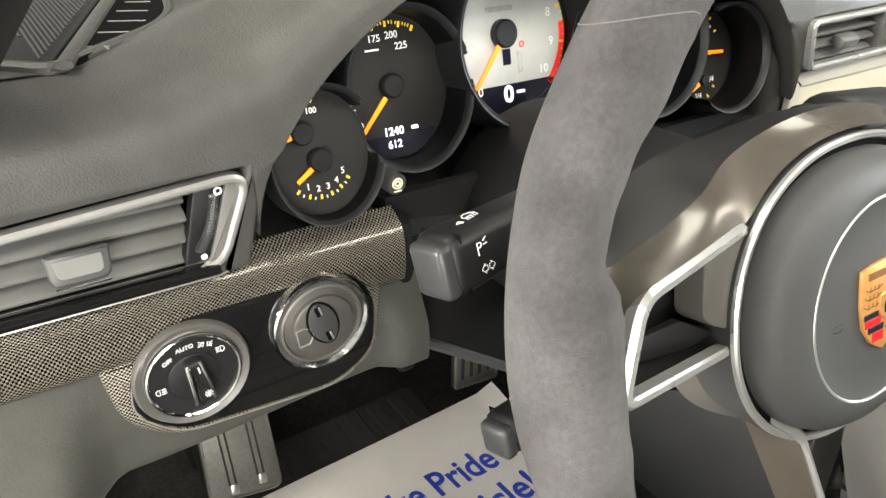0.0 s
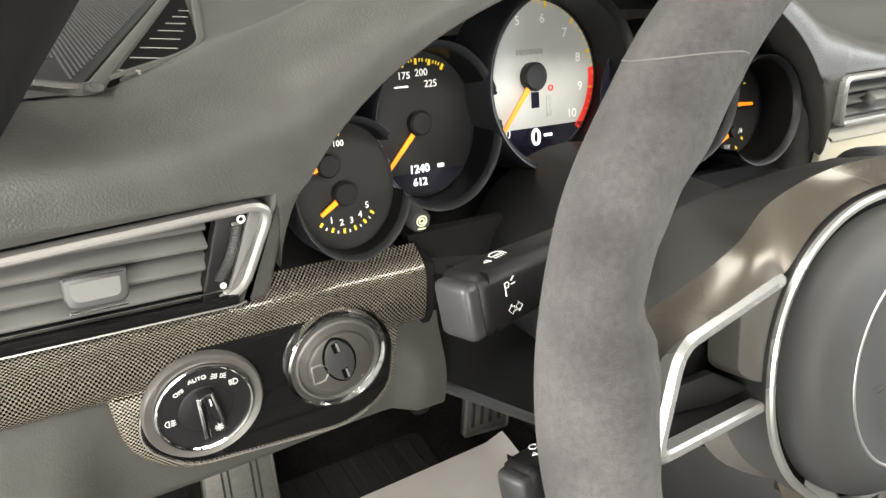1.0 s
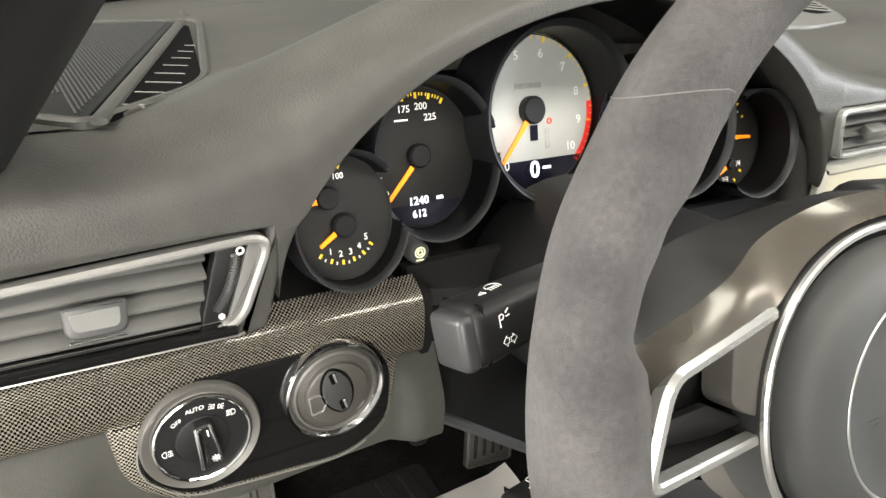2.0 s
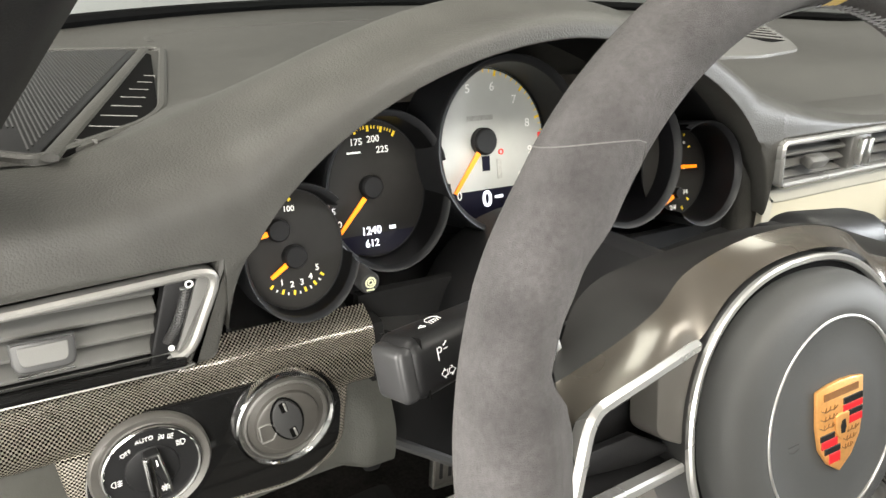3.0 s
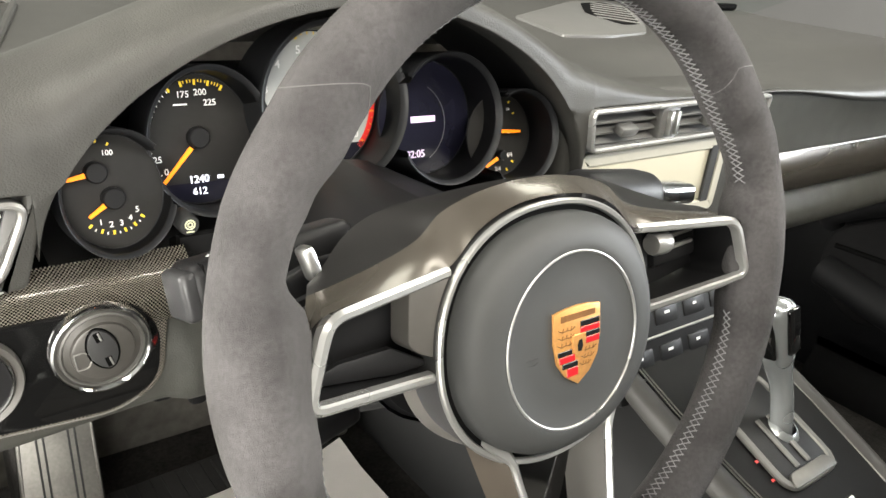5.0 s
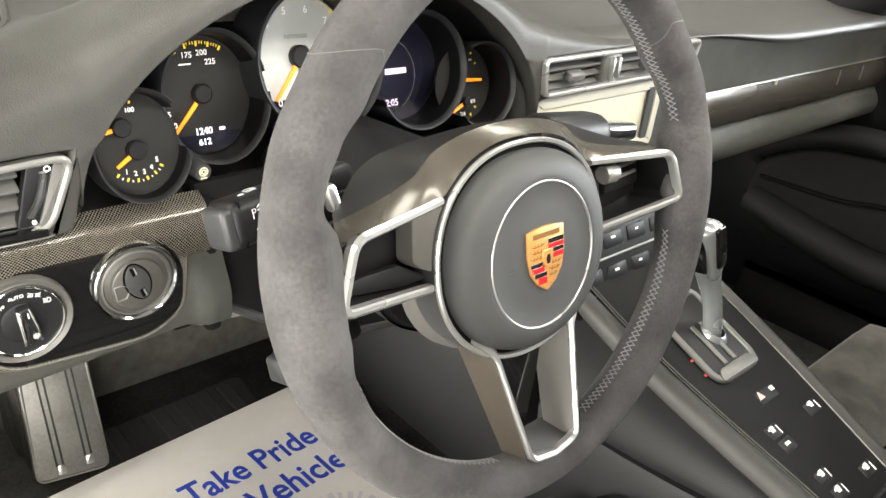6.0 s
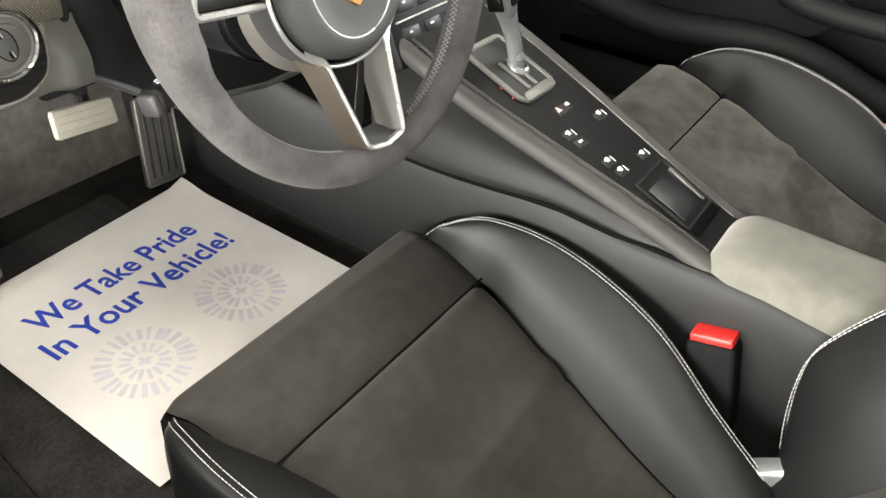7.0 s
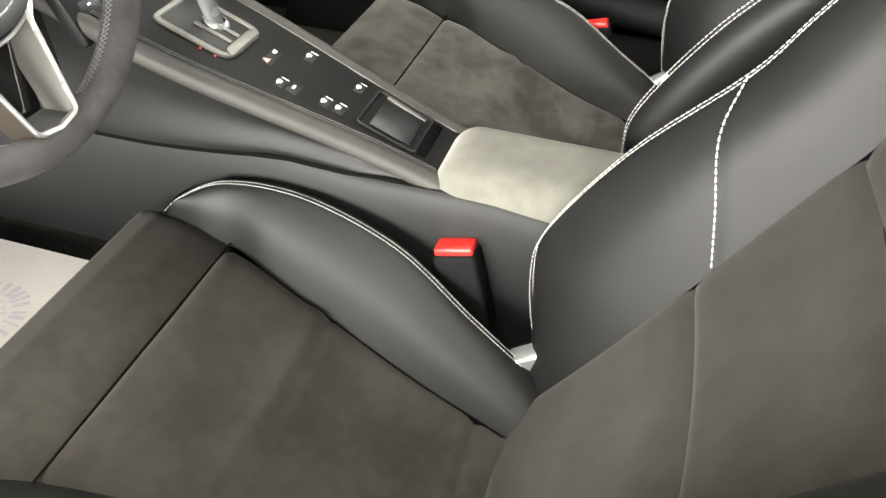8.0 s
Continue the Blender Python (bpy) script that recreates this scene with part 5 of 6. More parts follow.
for k in range(4):
    part("rib", box((0.0045, 0.108, 0.003), 0.001, 2, GM @ pose(-0.0195 + 0.0130 * k, 0.0, 0.0080, 0, 0, -6)), RUBBER, gas)
part("arm", box((0.03, 0.10, 0.03), 0.006, 2, GM @ Matrix.Translation((0.005, 0.06, -0.03))), PLASTIC, gas)
rubber_mat = thing("floor_mat", "black carpet floor mat with a ribbed heel pad", "floor mat")
part("mat", prism(rounded([(-0.2798, 0.0104), (0.1625, 0.0104), (0.1582, 0.5886), (-0.2273, 0.571)], 0.04), 0.008, 0.003, 2, Matrix.Translation((0, 0, 0.088))), CARPET, rubber_mat)
part("heel_pad", prism(rounded([(-0.1353, 0.4834), (0.0925, 0.4834), (0.1012, 0.5842), (-0.1134, 0.571)], 0.015), 0.004, 0.0015, 2, Matrix.Translation((0, 0, 0.096))), RUBBER, rubber_mat)
for k in range(7):
    part("heel_rib", box((0.018, 0.0806, 0.004), 0.0015, 1, Matrix.Translation((-0.1133 + 0.0306 * k, 0.5318, 0.1005))), RUBBER, rubber_mat)

# printed paper mat
PC = [(-0.1896, 0.1024), (0.1827, 0.098), (0.1862, 0.5185), (-0.1905, 0.4922)]


def paper(u, v):
    a = Vector(PC[0]).lerp(Vector(PC[1]), u)
    b = Vector(PC[3]).lerp(Vector(PC[2]), u)
    p = a.lerp(b, v)
    z = 0.1045 + 0.0003 * math.sin(7 * u + 3 * v) * math.sin(5 * v) + 0.008 * smooth(0.93, 1.0, u) * smooth(0.85, 1.0, v)
    return V(p.x, p.y, z)


paper_mat = thing("paper_mat", "white paper floor mat printed with blue words and footprints", "paper mat")
part("sheet", sheet(paper, 30, 30), PAPER, paper_mat, "white paper sheet")
lettering("slogan", "We Take Pride", 0.0508, Matrix.Translation((-0.0109, 0.4068, 0.1049)) @ pose(0, 0, 0, 0, 0, 3.8) @ Matrix.Diagonal((0.80, 1, 0.1, 1)), BLUE, paper_mat, "blue printed words", bold=0.018)
lettering("slogan", "In Your Vehicle!", 0.0508, Matrix.Translation((-0.01, 0.3512, 0.1049)) @ pose(0, 0, 0, 0, 0, 3.4) @ Matrix.Diagonal((0.86, 1, 0.1, 1)), BLUE, paper_mat, "blue printed words", bold=0.018)
for fx, fy, turn in ((0.0618, 0.2583, 0), (-0.0906, 0.2513, 5)):
    bm = bmesh.new()
    fm = Matrix.Translation((fx, fy, 0.1048)) @ pose(0, 0, 0, 0, 0, turn)
    rnd = random.Random(5)
    for ring, (r0, r1, count) in enumerate(((0.040, 0.066, 27), (0.015, 0.036, 15), (0.0, 0.010, 4))):
        for k in range(count):
            a = 360 * k / count + rnd.uniform(-2, 2)
            box(((r1 - r0) * rnd.uniform(0.75, 1), rnd.uniform(0.005, 0.009) if ring == 0 else 0.0055, 0.0002), 0, m=fm @ Matrix.Diagonal((0.86, 0.895, 1, 1)) @ pose(0, 0, 0, 0, 0, a) @ Matrix.Translation(((r0 + r1) / 2, 0, 0)), bm=bm)
    tagged(part("footprint", bm, BLUE_PALE, paper_mat, "faint blue printed shoe sole"), kind="stuff")

# ---------------------------------------------------------------- centre stack and passenger side
part("centre_fascia", box((0.27, 0.06, 0.15), 0.012, 3, Matrix.Translation((0.318, 0.236, 0.562))), LEATHER, dash, "grey leather centre fascia")
cv = air_vent(rounded([(0.196, 0.595), (0.432, 0.598), (0.440, 0.6315), (0.190, 0.6300)], [0.006, 0.006, 0.008, 0.008]), 0.1945, [0.6035, 0.612, 0.6205], (0.198, 0.432), "satin silver centre vent frame", TRIM)
part("vent_divider", box((0.024, 0.016, 0.034), 0.003, 2, Matrix.Translation((0.292, 0.199, 0.6135))), VENT, cv, "upright divider with two thumb wheels")
for x in (0.288, 0.297):
    part("thumbwheel", box((0.0030, 0.008, 0.021), 0.0014, 2, Matrix.Translation((x, 0.1895, 0.6135)) ), SATIN, cv, "silver thumb wheel")
for x in (0.237, 0.352):
    part("adjuster_tab", box((0.020, 0.010, 0.008), 0.002, 2, Matrix.Translation((x, 0.192, 0.611)) @ pose(0, 0, 0, 24)), VENT, cv)
screen_ob = part("screen", box((0.172, 0.004, 0.062), 0.003, 2, Matrix.Translation((0.292, 0.2035, 0.5585))), SCREEN, dash, "blank cream lit touch screen")
part("screen_frame", frame_plate(rounded([(0.198, 0.519), (0.398, 0.519), (0.400, 0.5915), (0.198, 0.5905)], 0.008), 0.0105, 0.005, facing(0, 0.2035, 0)), SCREEN_FRAME, screen_ob)
part("screen_gap", box((0.0110, 0.003, 0.056), 0.0006, 1, Matrix.Translation((0.3805, 0.1996, 0.5560))), PLASTIC_GREY, screen_ob, "dark strip beside the screen")
rs = Matrix.Translation((0.082, 0.112, 0.6000)) @ pose(0, 0, 0, 8, -5, 178)
right_stalk = stalk(rs, 0.080, 0.030, 0.030, "wiper_stalk", "black wiper stalk")
dome = box((0.078, 0.040, 0.034), 0.015, 5, rs @ Matrix.Translation((-0.046, 0.002, 0.0005)))
part("stalk_dome", dome, PLASTIC, right_stalk, "rounded black stalk body")
part("stalk_switch", box((0.052, 0.022, 0.0145), 0.005, 4, rs @ Matrix.Translation((-0.100, 0.001, 0.0010))), CHROME, right_stalk, "chrome rocker")
part("stalk_tip", box((0.006, 0.012, 0.010), 0.002, 2, rs @ Matrix.Translation((-0.128, 0.001, 0.0010))), SATIN, right_stalk, "silver tip")

part("passenger_band", sheet(lambda u, v: V(0.44 + 0.62 * u, 0.1975 + 0.006 * v + 0.004 * math.sin(math.pi * v) * math.sin(math.pi * u), 0.634 - 0.022 * smooth(0.44, 0.70, 0.44 + 0.62 * u) + (0.560 - 0.634 + 0.022 * smooth(0.44, 0.70, 0.44 + 0.62 * u)) * v), 40, 12, 0.004), LEATHER_LIT, dash, "leather band above the trim strip")
part("passenger_trim", plane_uv(sheet(lambda u, v: V(0.452 + 0.60 * u, 0.2035 - 0.006 * math.sin(math.pi * v), 0.561 - 0.045 * v), 24, 8, 0.003), V(1, 0, 0), V(0, 0, 1)), mat("grey_brown_gloss", (0.105, 0.094, 0.078), 0.22, metal=0.3, vary=0.06, scale=40, coat=0.5), dash, "glossy grey-brown trim strip")
part("trim_edge", tube([(0.455, 0.2020, 0.5620), (1.05, 0.2020, 0.5620)], 0.0011, 8), FRAME, dash, "thin bright edge of the trim strip")
for x in (0.863, 0.944):
    part("trim_joint", box((0.0010, 0.002, 0.022), 0, m=Matrix.Translation((x, 0.1968, 0.5470))), GATE, dash)
part("trim_joint", box((0.0030, 0.003, 0.006), 0.0006, 1, Matrix.Translation((0.669, 0.2000, 0.5590))), FRAME, dash)
part("glovebox_lid", sheet(lambda u, v: V(0.448 + 0.61 * u, 0.212 - 0.016 * math.sin(math.pi * min(1, v * 1.25)) + 0.05 * smooth(0.6, 1, v), 0.514 - 0.075 * v), 20, 10, 0.006), LEATHER_LIT, dash, "leather glovebox lid", 60)
part("passenger_underside", sheet(lambda u, v: V(0.44 + 0.62 * u, 0.262 + 0.3 * v, 0.442 + 0.06 * v), 6, 4, 0.004), MATT, dash)
# round grilles on the top
TW = [(-0.315, 0.300), (-0.259, 0.245), (-0.199, 0.304), (-0.183, 0.335), (-0.124, 0.588), (-0.300, 0.600)]
grille = part("speaker_grille", frame_plate(rounded(TW, [0.012, 0.012, 0.03, 0.03, 0.02, 0.02]), 0.006, 0.0048, Matrix.Translation((0, 0, 0.6470)), bevel=0.0016), LEATHER, dash, "speaker and demister grille in the dashboard top")
part("mesh_cover", prism(rounded([(-0.308, 0.302), (-0.260, 0.250), (-0.152, 0.570), (-0.298, 0.585)], 0.008), 0.0030, 0.001, m=Matrix.Translation((0, 0, 0.6478))), PLASTIC, grille, "ribbed grey speaker cover")
for k in range(62):
    x = -0.300 + 0.0024 * k
    y0 = 0.312 if x < -0.262 else 0.262 + (x + 0.262) * 2.95
    if y0 < 0.565:
        part("rib", box((0.0009, 0.578 - y0, 0.0008), 0, m=Matrix.Translation((x, (0.578 + y0) / 2, 0.6511))), PLASTIC_GREY, grille)
# A flat black plate paints the shade inside the open duct.
part("duct", prism(rounded([(-0.250, 0.252), (-0.190, 0.325), (-0.146, 0.545), (-0.153, 0.560)], 0.006), 0.0028, 0, m=Matrix.Translation((0, 0, 0.6480))), SEAM, grille, "black plate painting the dark of the duct opening")
part("divider", tube([(-0.2545, 0.247, 0.6508), (-0.200, 0.408, 0.6512), (-0.147, 0.568, 0.6512)], 0.0042, 10, flat=0.5, up=(0, 0, 1)), LEATHER, grille)
for k in range(8):
    t = (k + 0.3) / 8.2
    yy = 0.266 + 0.200 * t
    xl = -0.244 + 0.080 * t
    xr = min(-0.262 + (yy - 0.238) * 0.90, -0.198 + (yy - 0.335) * 0.30)
    part("slat", box((xr - xl, 0.0009, 0.0022), 0.0003, 1, Matrix.Translation(((xl + xr) / 2, yy, 0.6502)) @ pose(0, 0, 0, 0, 0, -27)), VENT, grille)
part("plateau_edge", tube(curve([(-0.128, 0.632, 0.6480), (-0.113, 0.675, 0.6484), (-0.004, 0.735, 0.6490), (0.18, 0.775, 0.6495), (0.42, 0.790, 0.6495)], 6), 0.0045, 8, flat=0.4, up=(0, 0, 1)), LEATHER, dash, "raised edge along the demister slot")
cgrille = part("demister_grille", prism(rounded([(0.368, 0.402), (0.440, 0.396), (0.530, 0.420), (0.600, 0.480), (0.780, 0.660), (0.800, 0.745), (0.700, 0.720), (0.420, 0.540)], [0.01, 0.01, 0.02, 0.03, 0.03, 0.02, 0.02, 0.01]), 0.004, 0.0015, m=Matrix.Translation((0, 0, 0.6470))), VENT, dash, "grey speaker and demister panel in the dashboard top")
# No real depth here: the slots' shade is a thin black plate.
part("grille_dark_plate", prism(rounded([(0.545, 0.470), (0.590, 0.480), (0.755, 0.650), (0.770, 0.715), (0.700, 0.695), (0.590, 0.580)], 0.015), 0.0014, 0.0004, 1, Matrix.Translation((0, 0, 0.6502))), SEAM, cgrille, "black plate painting the dark of the slotted opening")
for k in range(7):
    part("slat", box((0.006, 0.070 - 0.003 * abs(k - 3), 0.002), 0.0006, 1, Matrix.Translation((0.580 + 0.027 * k, 0.510 + 0.027 * k, 0.6518)) @ pose(0, 0, 0, 0, 0, 24)), VENT, cgrille)

# ---------------------------------------------------------------- centre console
SLOPE = math.atan(0.411)
KM = basis((0.0, 0.0, 0.373), (1, 0, 0), (0, math.cos(SLOPE), math.sin(SLOPE)))


def K(x, y, h=0.0):
    """A pose on the sloping console top, at the plan place x, y."""
    return KM @ Matrix.Translation((x, y / math.cos(SLOPE), h))


console = thing("centre_console", "sloping black centre console with buttons and grey side rails", "centre console")


def left_edge(y):
    return 0.206 + 0.046 * smooth(0.10, -0.245, y) + 0.0


def right_edge(y):
    return 0.399 - 0.018 * smooth(0.05, -0.245, y)


def tunnel_top(y):
    """Height of the leather tunnel trim beside the seats."""
    return 0.287 - 0.018 * smooth(-0.05, -0.17, y) - 0.012 * smooth(-0.28, -0.42, y) + 0.03 * smooth(0.25, 0.5, y)


def rail(side, low):
    """The rail along the console's edge, or (low) the flank beneath it."""
    def fn(u, v):
        y = -0.247 + 0.42 * u
        x = left_edge(y) if side < 0 else right_edge(y)
        wide = 0.026 - 0.008 * u if side < 0 else 0.022
        top = 0.373 + 0.411 * y
        foot = min(top - 0.018, tunnel_top(y) + 0.004)
        if low:
            prof = curve([(x - side * 0.006, y, top - 0.014), (x - side * 0.009, y, top - 0.5 * (top - foot)), (x - side * 0.003, y, foot + 0.003), (x - side * 0.012, y, foot - 0.004)], 4)
        else:
            prof = curve([(x - side * wide, y, top + 0.001), (x - side * wide * 0.5, y, top + 0.0045), (x - side * wide * 0.12, y, top + 0.001), (x, y, top - 0.008), (x - side * 0.003, y, top - 0.015), (x - side * 0.010, y, top - 0.017)], 4)
        return prof[round(v * (len(prof) - 1))]
    return fn


for side in (-1, 1):
    part("side_rail", sheet(rail(side, False), 30, 20), RAIL, console, "grey satin side rail")
    part("flank", sheet(rail(side, True), 30, 12), LEATHER_SMOOTH, console, "smooth black leather flank")
part("top_panel", sheet(lambda u, v: V(left_edge(-0.247 + 0.42 * v) + 0.020 + (right_edge(-0.247 + 0.42 * v) - left_edge(-0.247 + 0.42 * v) - 0.038) * u, -0.247 + 0.42 * v, 0.373 + 0.411 * (-0.247 + 0.42 * v) + 0.0015), 6, 20, 0.004), PLASTIC, console, "black button panel")
for k, off in enumerate((0.022, 0.0255)):
    part("edge_line", tube([V(left_edge(-0.235 + 0.36 * i / 10) + off, -0.235 + 0.36 * i / 10, 0.373 + 0.411 * (-0.235 + 0.36 * i / 10) + 0.002) for i in range(11)], 0.0007, 6), GATE, console)
part("edge_line", tube([V(right_edge(-0.235 + 0.36 * i / 10) - 0.0215, -0.235 + 0.36 * i / 10, 0.373 + 0.411 * (-0.235 + 0.36 * i / 10) + 0.002) for i in range(11)], 0.0008, 6), GATE, console)
part("foot_crease", tube([V(left_edge(0.16 - 0.04 * k) + 0.006, 0.16 - 0.04 * k, min(0.373 + 0.411 * (0.16 - 0.04 * k) - 0.018, tunnel_top(0.16 - 0.04 * k) + 0.004) - 0.003) for k in range(11)], 0.0035, 8), SEAM, console, "dark gap under the console")
# gate of the selector
gate = part("selector_gate", frame_plate(rounded([(0.266, -0.006), (0.344, -0.006), (0.344, 0.092), (0.266, 0.092)], [0.02, 0.02, 0.012, 0.012]), 0.0075, 0.0032, K(0, 0, 0.002), bevel=0.0012), GATE, console, "satin silver selector gate")
part("gate_plate", prism([(0.272, 0.0), (0.338, 0.0), (0.338, 0.088), (0.272, 0.088)], 0.003, 0.0005, m=K(0, 0, 0.001)), PLASTIC, gate)
for x in (0.296, 0.312):
    part("gate_slot", box((0.006, 0.046, 0.002), 0.0008, 1, K(x, 0.030, 0.0048)), GATE, gate)
part("gate_foot", prism(rounded([(0.272, -0.004), (0.338, -0.004), (0.332, 0.008), (0.278, 0.008)], 0.006), 0.004, 0.0015, 2, K(0, 0, 0.003)), GATE, gate)
lever = thing("gear_selector", "tall chrome gear selector with a black insert", "gear lever")
stem = curve([(0.317, 0.036, 0.384), (0.312, 0.043, 0.422), (0.306, 0.049, 0.445), (0.300, 0.053, 0.465), (0.297, 0.055, 0.480)], 6)
part("stem", tube(stem, [0.0095 + 0.005 * smooth(0.3, 0.8, k / len(stem)) for k in range(len(stem))], 16, flat=0.8), STEM, lever, "chrome stem")
KN = Matrix.Translation((0.296, 0.056, 0.478)) @ pose(0, 0, 0, -14, -14, 0)
knob = box((0.026, 0.036, 0.062), 0.011, 4, KN)
for vert in knob.verts:
    lo = KN.inverted() @ vert.co
    k = 1 - 0.38 * smooth(0.01, -0.036, lo.z)
    vert.co = KN @ V(lo.x * k, lo.y * k, lo.z)
knob_ob = part("knob", knob, STEM, lever, "polished chrome knob")
for sx in (-1, 1):
    part("insert", box((0.004, 0.020, 0.042), 0.0018, 2, KN @ Matrix.Translation((sx * 0.0118, 0.002, 0.004)) @ pose(0, 0, 0, 0, -sx * 5, 0)), GLOSS, knob_ob, "black insert")
part("insert", box((0.014, 0.004, 0.040), 0.0018, 2, KN @ Matrix.Translation((0, -0.0168, 0.006)) @ pose(0, 0, 0, 5, 0, 0)), GLOSS, knob_ob, "black insert")
part("collar", lathe([(0.0145, 0), (0.0145, 0.002), (0.0115, 0.005), (0.009, 0.006)], 32, K(0.317, 0.037, 0.002)), STEM, lever)
# buttons and their symbols
for x, y, w in ((0.281, -0.056, 0.020), (0.283, -0.070, 0.020), (0.288, -0.104, 0.02), (0.290, -0.120, 0.02), (0.350, -0.060, 0.022), (0.344, -0.122, 0.022), (0.312, -0.030, 0.03)):
    part("button", box((w, 0.012, 0.003), 0.001, 2, K(x, y, 0.0005)), PLASTIC, console)
part("hazard_symbol", prism([(-0.0045, -0.0035), (0.0045, -0.0035), (0, 0.0045)], 0.0006, 0, m=K(0.302, -0.028, 0.0022)), mat("pale_red_print", (0.75, 0.45, 0.42), 0.6, vary=0.05), console)
part("lock_symbol", box((0.006, 0.0045, 0.0005), 0, m=K(0.323, -0.028, 0.0024)), WHITE, console)
for x, y in ((0.280, -0.054), (0.288, -0.101), (0.350, -0.057), (0.343, -0.120), (0.290, -0.117)):
    part("button_symbol", join(box((0.0055, 0.0060, 0.0005), 0.0002, 1, K(x, y, 0.0024)), box((0.0085, 0.0022, 0.0005), 0, 1, K(x - 0.001, y + 0.0006, 0.0024))), WHITE, console)
    part("button_bar", box((0.0012, 0.0085, 0.0005), 0, m=K(x + 0.008, y - 0.003, 0.0024)), WHITE, console)
part("button_symbol", box((0.007, 0.003, 0.0005), 0, m=K(0.283, -0.069, 0.0024)), WHITE, console)
for x, y in ((0.262, 0.026), (0.262, 0.010)):
    part("red_lamp", box((0.003, 0.0022, 0.0005), 0, m=K(x, y, 0.0036)), RED_LIT, console)
bin_ob = part("storage_bin", frame_plate(rounded([(0.282, -0.226), (0.358, -0.226), (0.358, -0.150), (0.282, -0.150)], 0.006), 0.004, 0.003, K(0, 0, 0.001)), PLASTIC, console, "small tray with a dark gloss lid")
part("bin_lid", box((0.054, 0.050, 0.003), 0.001, 2, K(0.316, -0.176, 0.0035)), mat("dark_gloss_lid", (0.010, 0.012, 0.012), 0.34, vary=0.05, spec=0.3), bin_ob)
part("lid_edge", box((0.0065, 0.052, 0.004), 0.0015, 2, K(0.3475, -0.176, 0.0036) @ pose(0, 0, 0, 0, 0, -5)), GATE, bin_ob, "bright metal edge")
part("bin_well", box((0.066, 0.014, 0.003), 0.001, 2, K(0.319, -0.213, 0.0025)), SEAM, bin_ob)
# climate panel
AM = basis((0.312, 0.150, 0.455), (1, 0, 0), (0, 0.42, 0.9))
climate = part("climate_panel", box((0.22, 0.13, 0.02), 0.006, 2, AM), PLASTIC, console, "black climate control panel")
for row in range(3):
    for k in range(5):
        part("climate_button", box((0.030, 0.016, 0.006), 0.002, 2, AM @ pose(-0.078 + 0.039 * k, -0.032 + 0.032 * row, 0.0085)), PLASTIC, climate)
        part("climate_symbol", box((0.0045 + 0.002 * (k % 2), 0.0022, 0.0005), 0, m=AM @ pose(-0.078 + 0.039 * k + 0.002 * (row - 1), -0.030 + 0.032 * row, 0.0117)), WHITE, climate)
    part("climate_bar", box((0.20, 0.0022, 0.003), 0.0008, 1, AM @ pose(0, -0.048 + 0.032 * row, 0.010)), FRAME, climate)
# tunnel under the console
tunnel = thing("tunnel_trim", "black leather trim on the tunnel beside the seats", "tunnel trim")


def flank_fn(side):
    def fn(u, v):
        y = -0.75 + 1.47 * u
        top = tunnel_top(y)
        x = 0.240 if side > 0 else 0.402
        s = -1 if side > 0 else 1
        prof = curve([(x - s * 0.07, y, top - 0.02), (x - s * 0.02, y, top - 0.001), (x - s * 0.004, y, top - 0.004), (x + s * 0.004, y, top - 0.05), (x + s * 0.001, y, 0.14), (x - s * 0.006, y, -0.004)], 5)
        return prof[round(v * (len(prof) - 1))]
    return fn


TUNNEL_SKIN = mat("tunnel_leather", (0.0125, 0.0128, 0.0130), 0.55, grain=900, bump=0.14, vary=0.15, scale=25, spec=0.24)
part("flank", sheet(flank_fn(1), 40, 25), TUNNEL_SKIN, tunnel, "smooth black leather flank")
part("flank", sheet(flank_fn(-1), 40, 25), TUNNEL_SKIN, tunnel)
arm = thing("armrest", "pale grey suede armrest lid behind the console", "armrest")

part("lid", box((0.126, 0.36, 0.090), 0.034, 6, Matrix.Translation((0.309, -0.415, 0.2515)) @ pose(0, 0, 0, 1)), SUEDE_LIGHT, arm, "pale grey suede lid", 80)
part("base", box((0.125, 0.29, 0.06), 0.01, 2, Matrix.Translation((0.302, -0.40, 0.214))), LEATHER_SMOOTH, arm, "black leather box under the lid")

# ---------------------------------------------------------------- seats


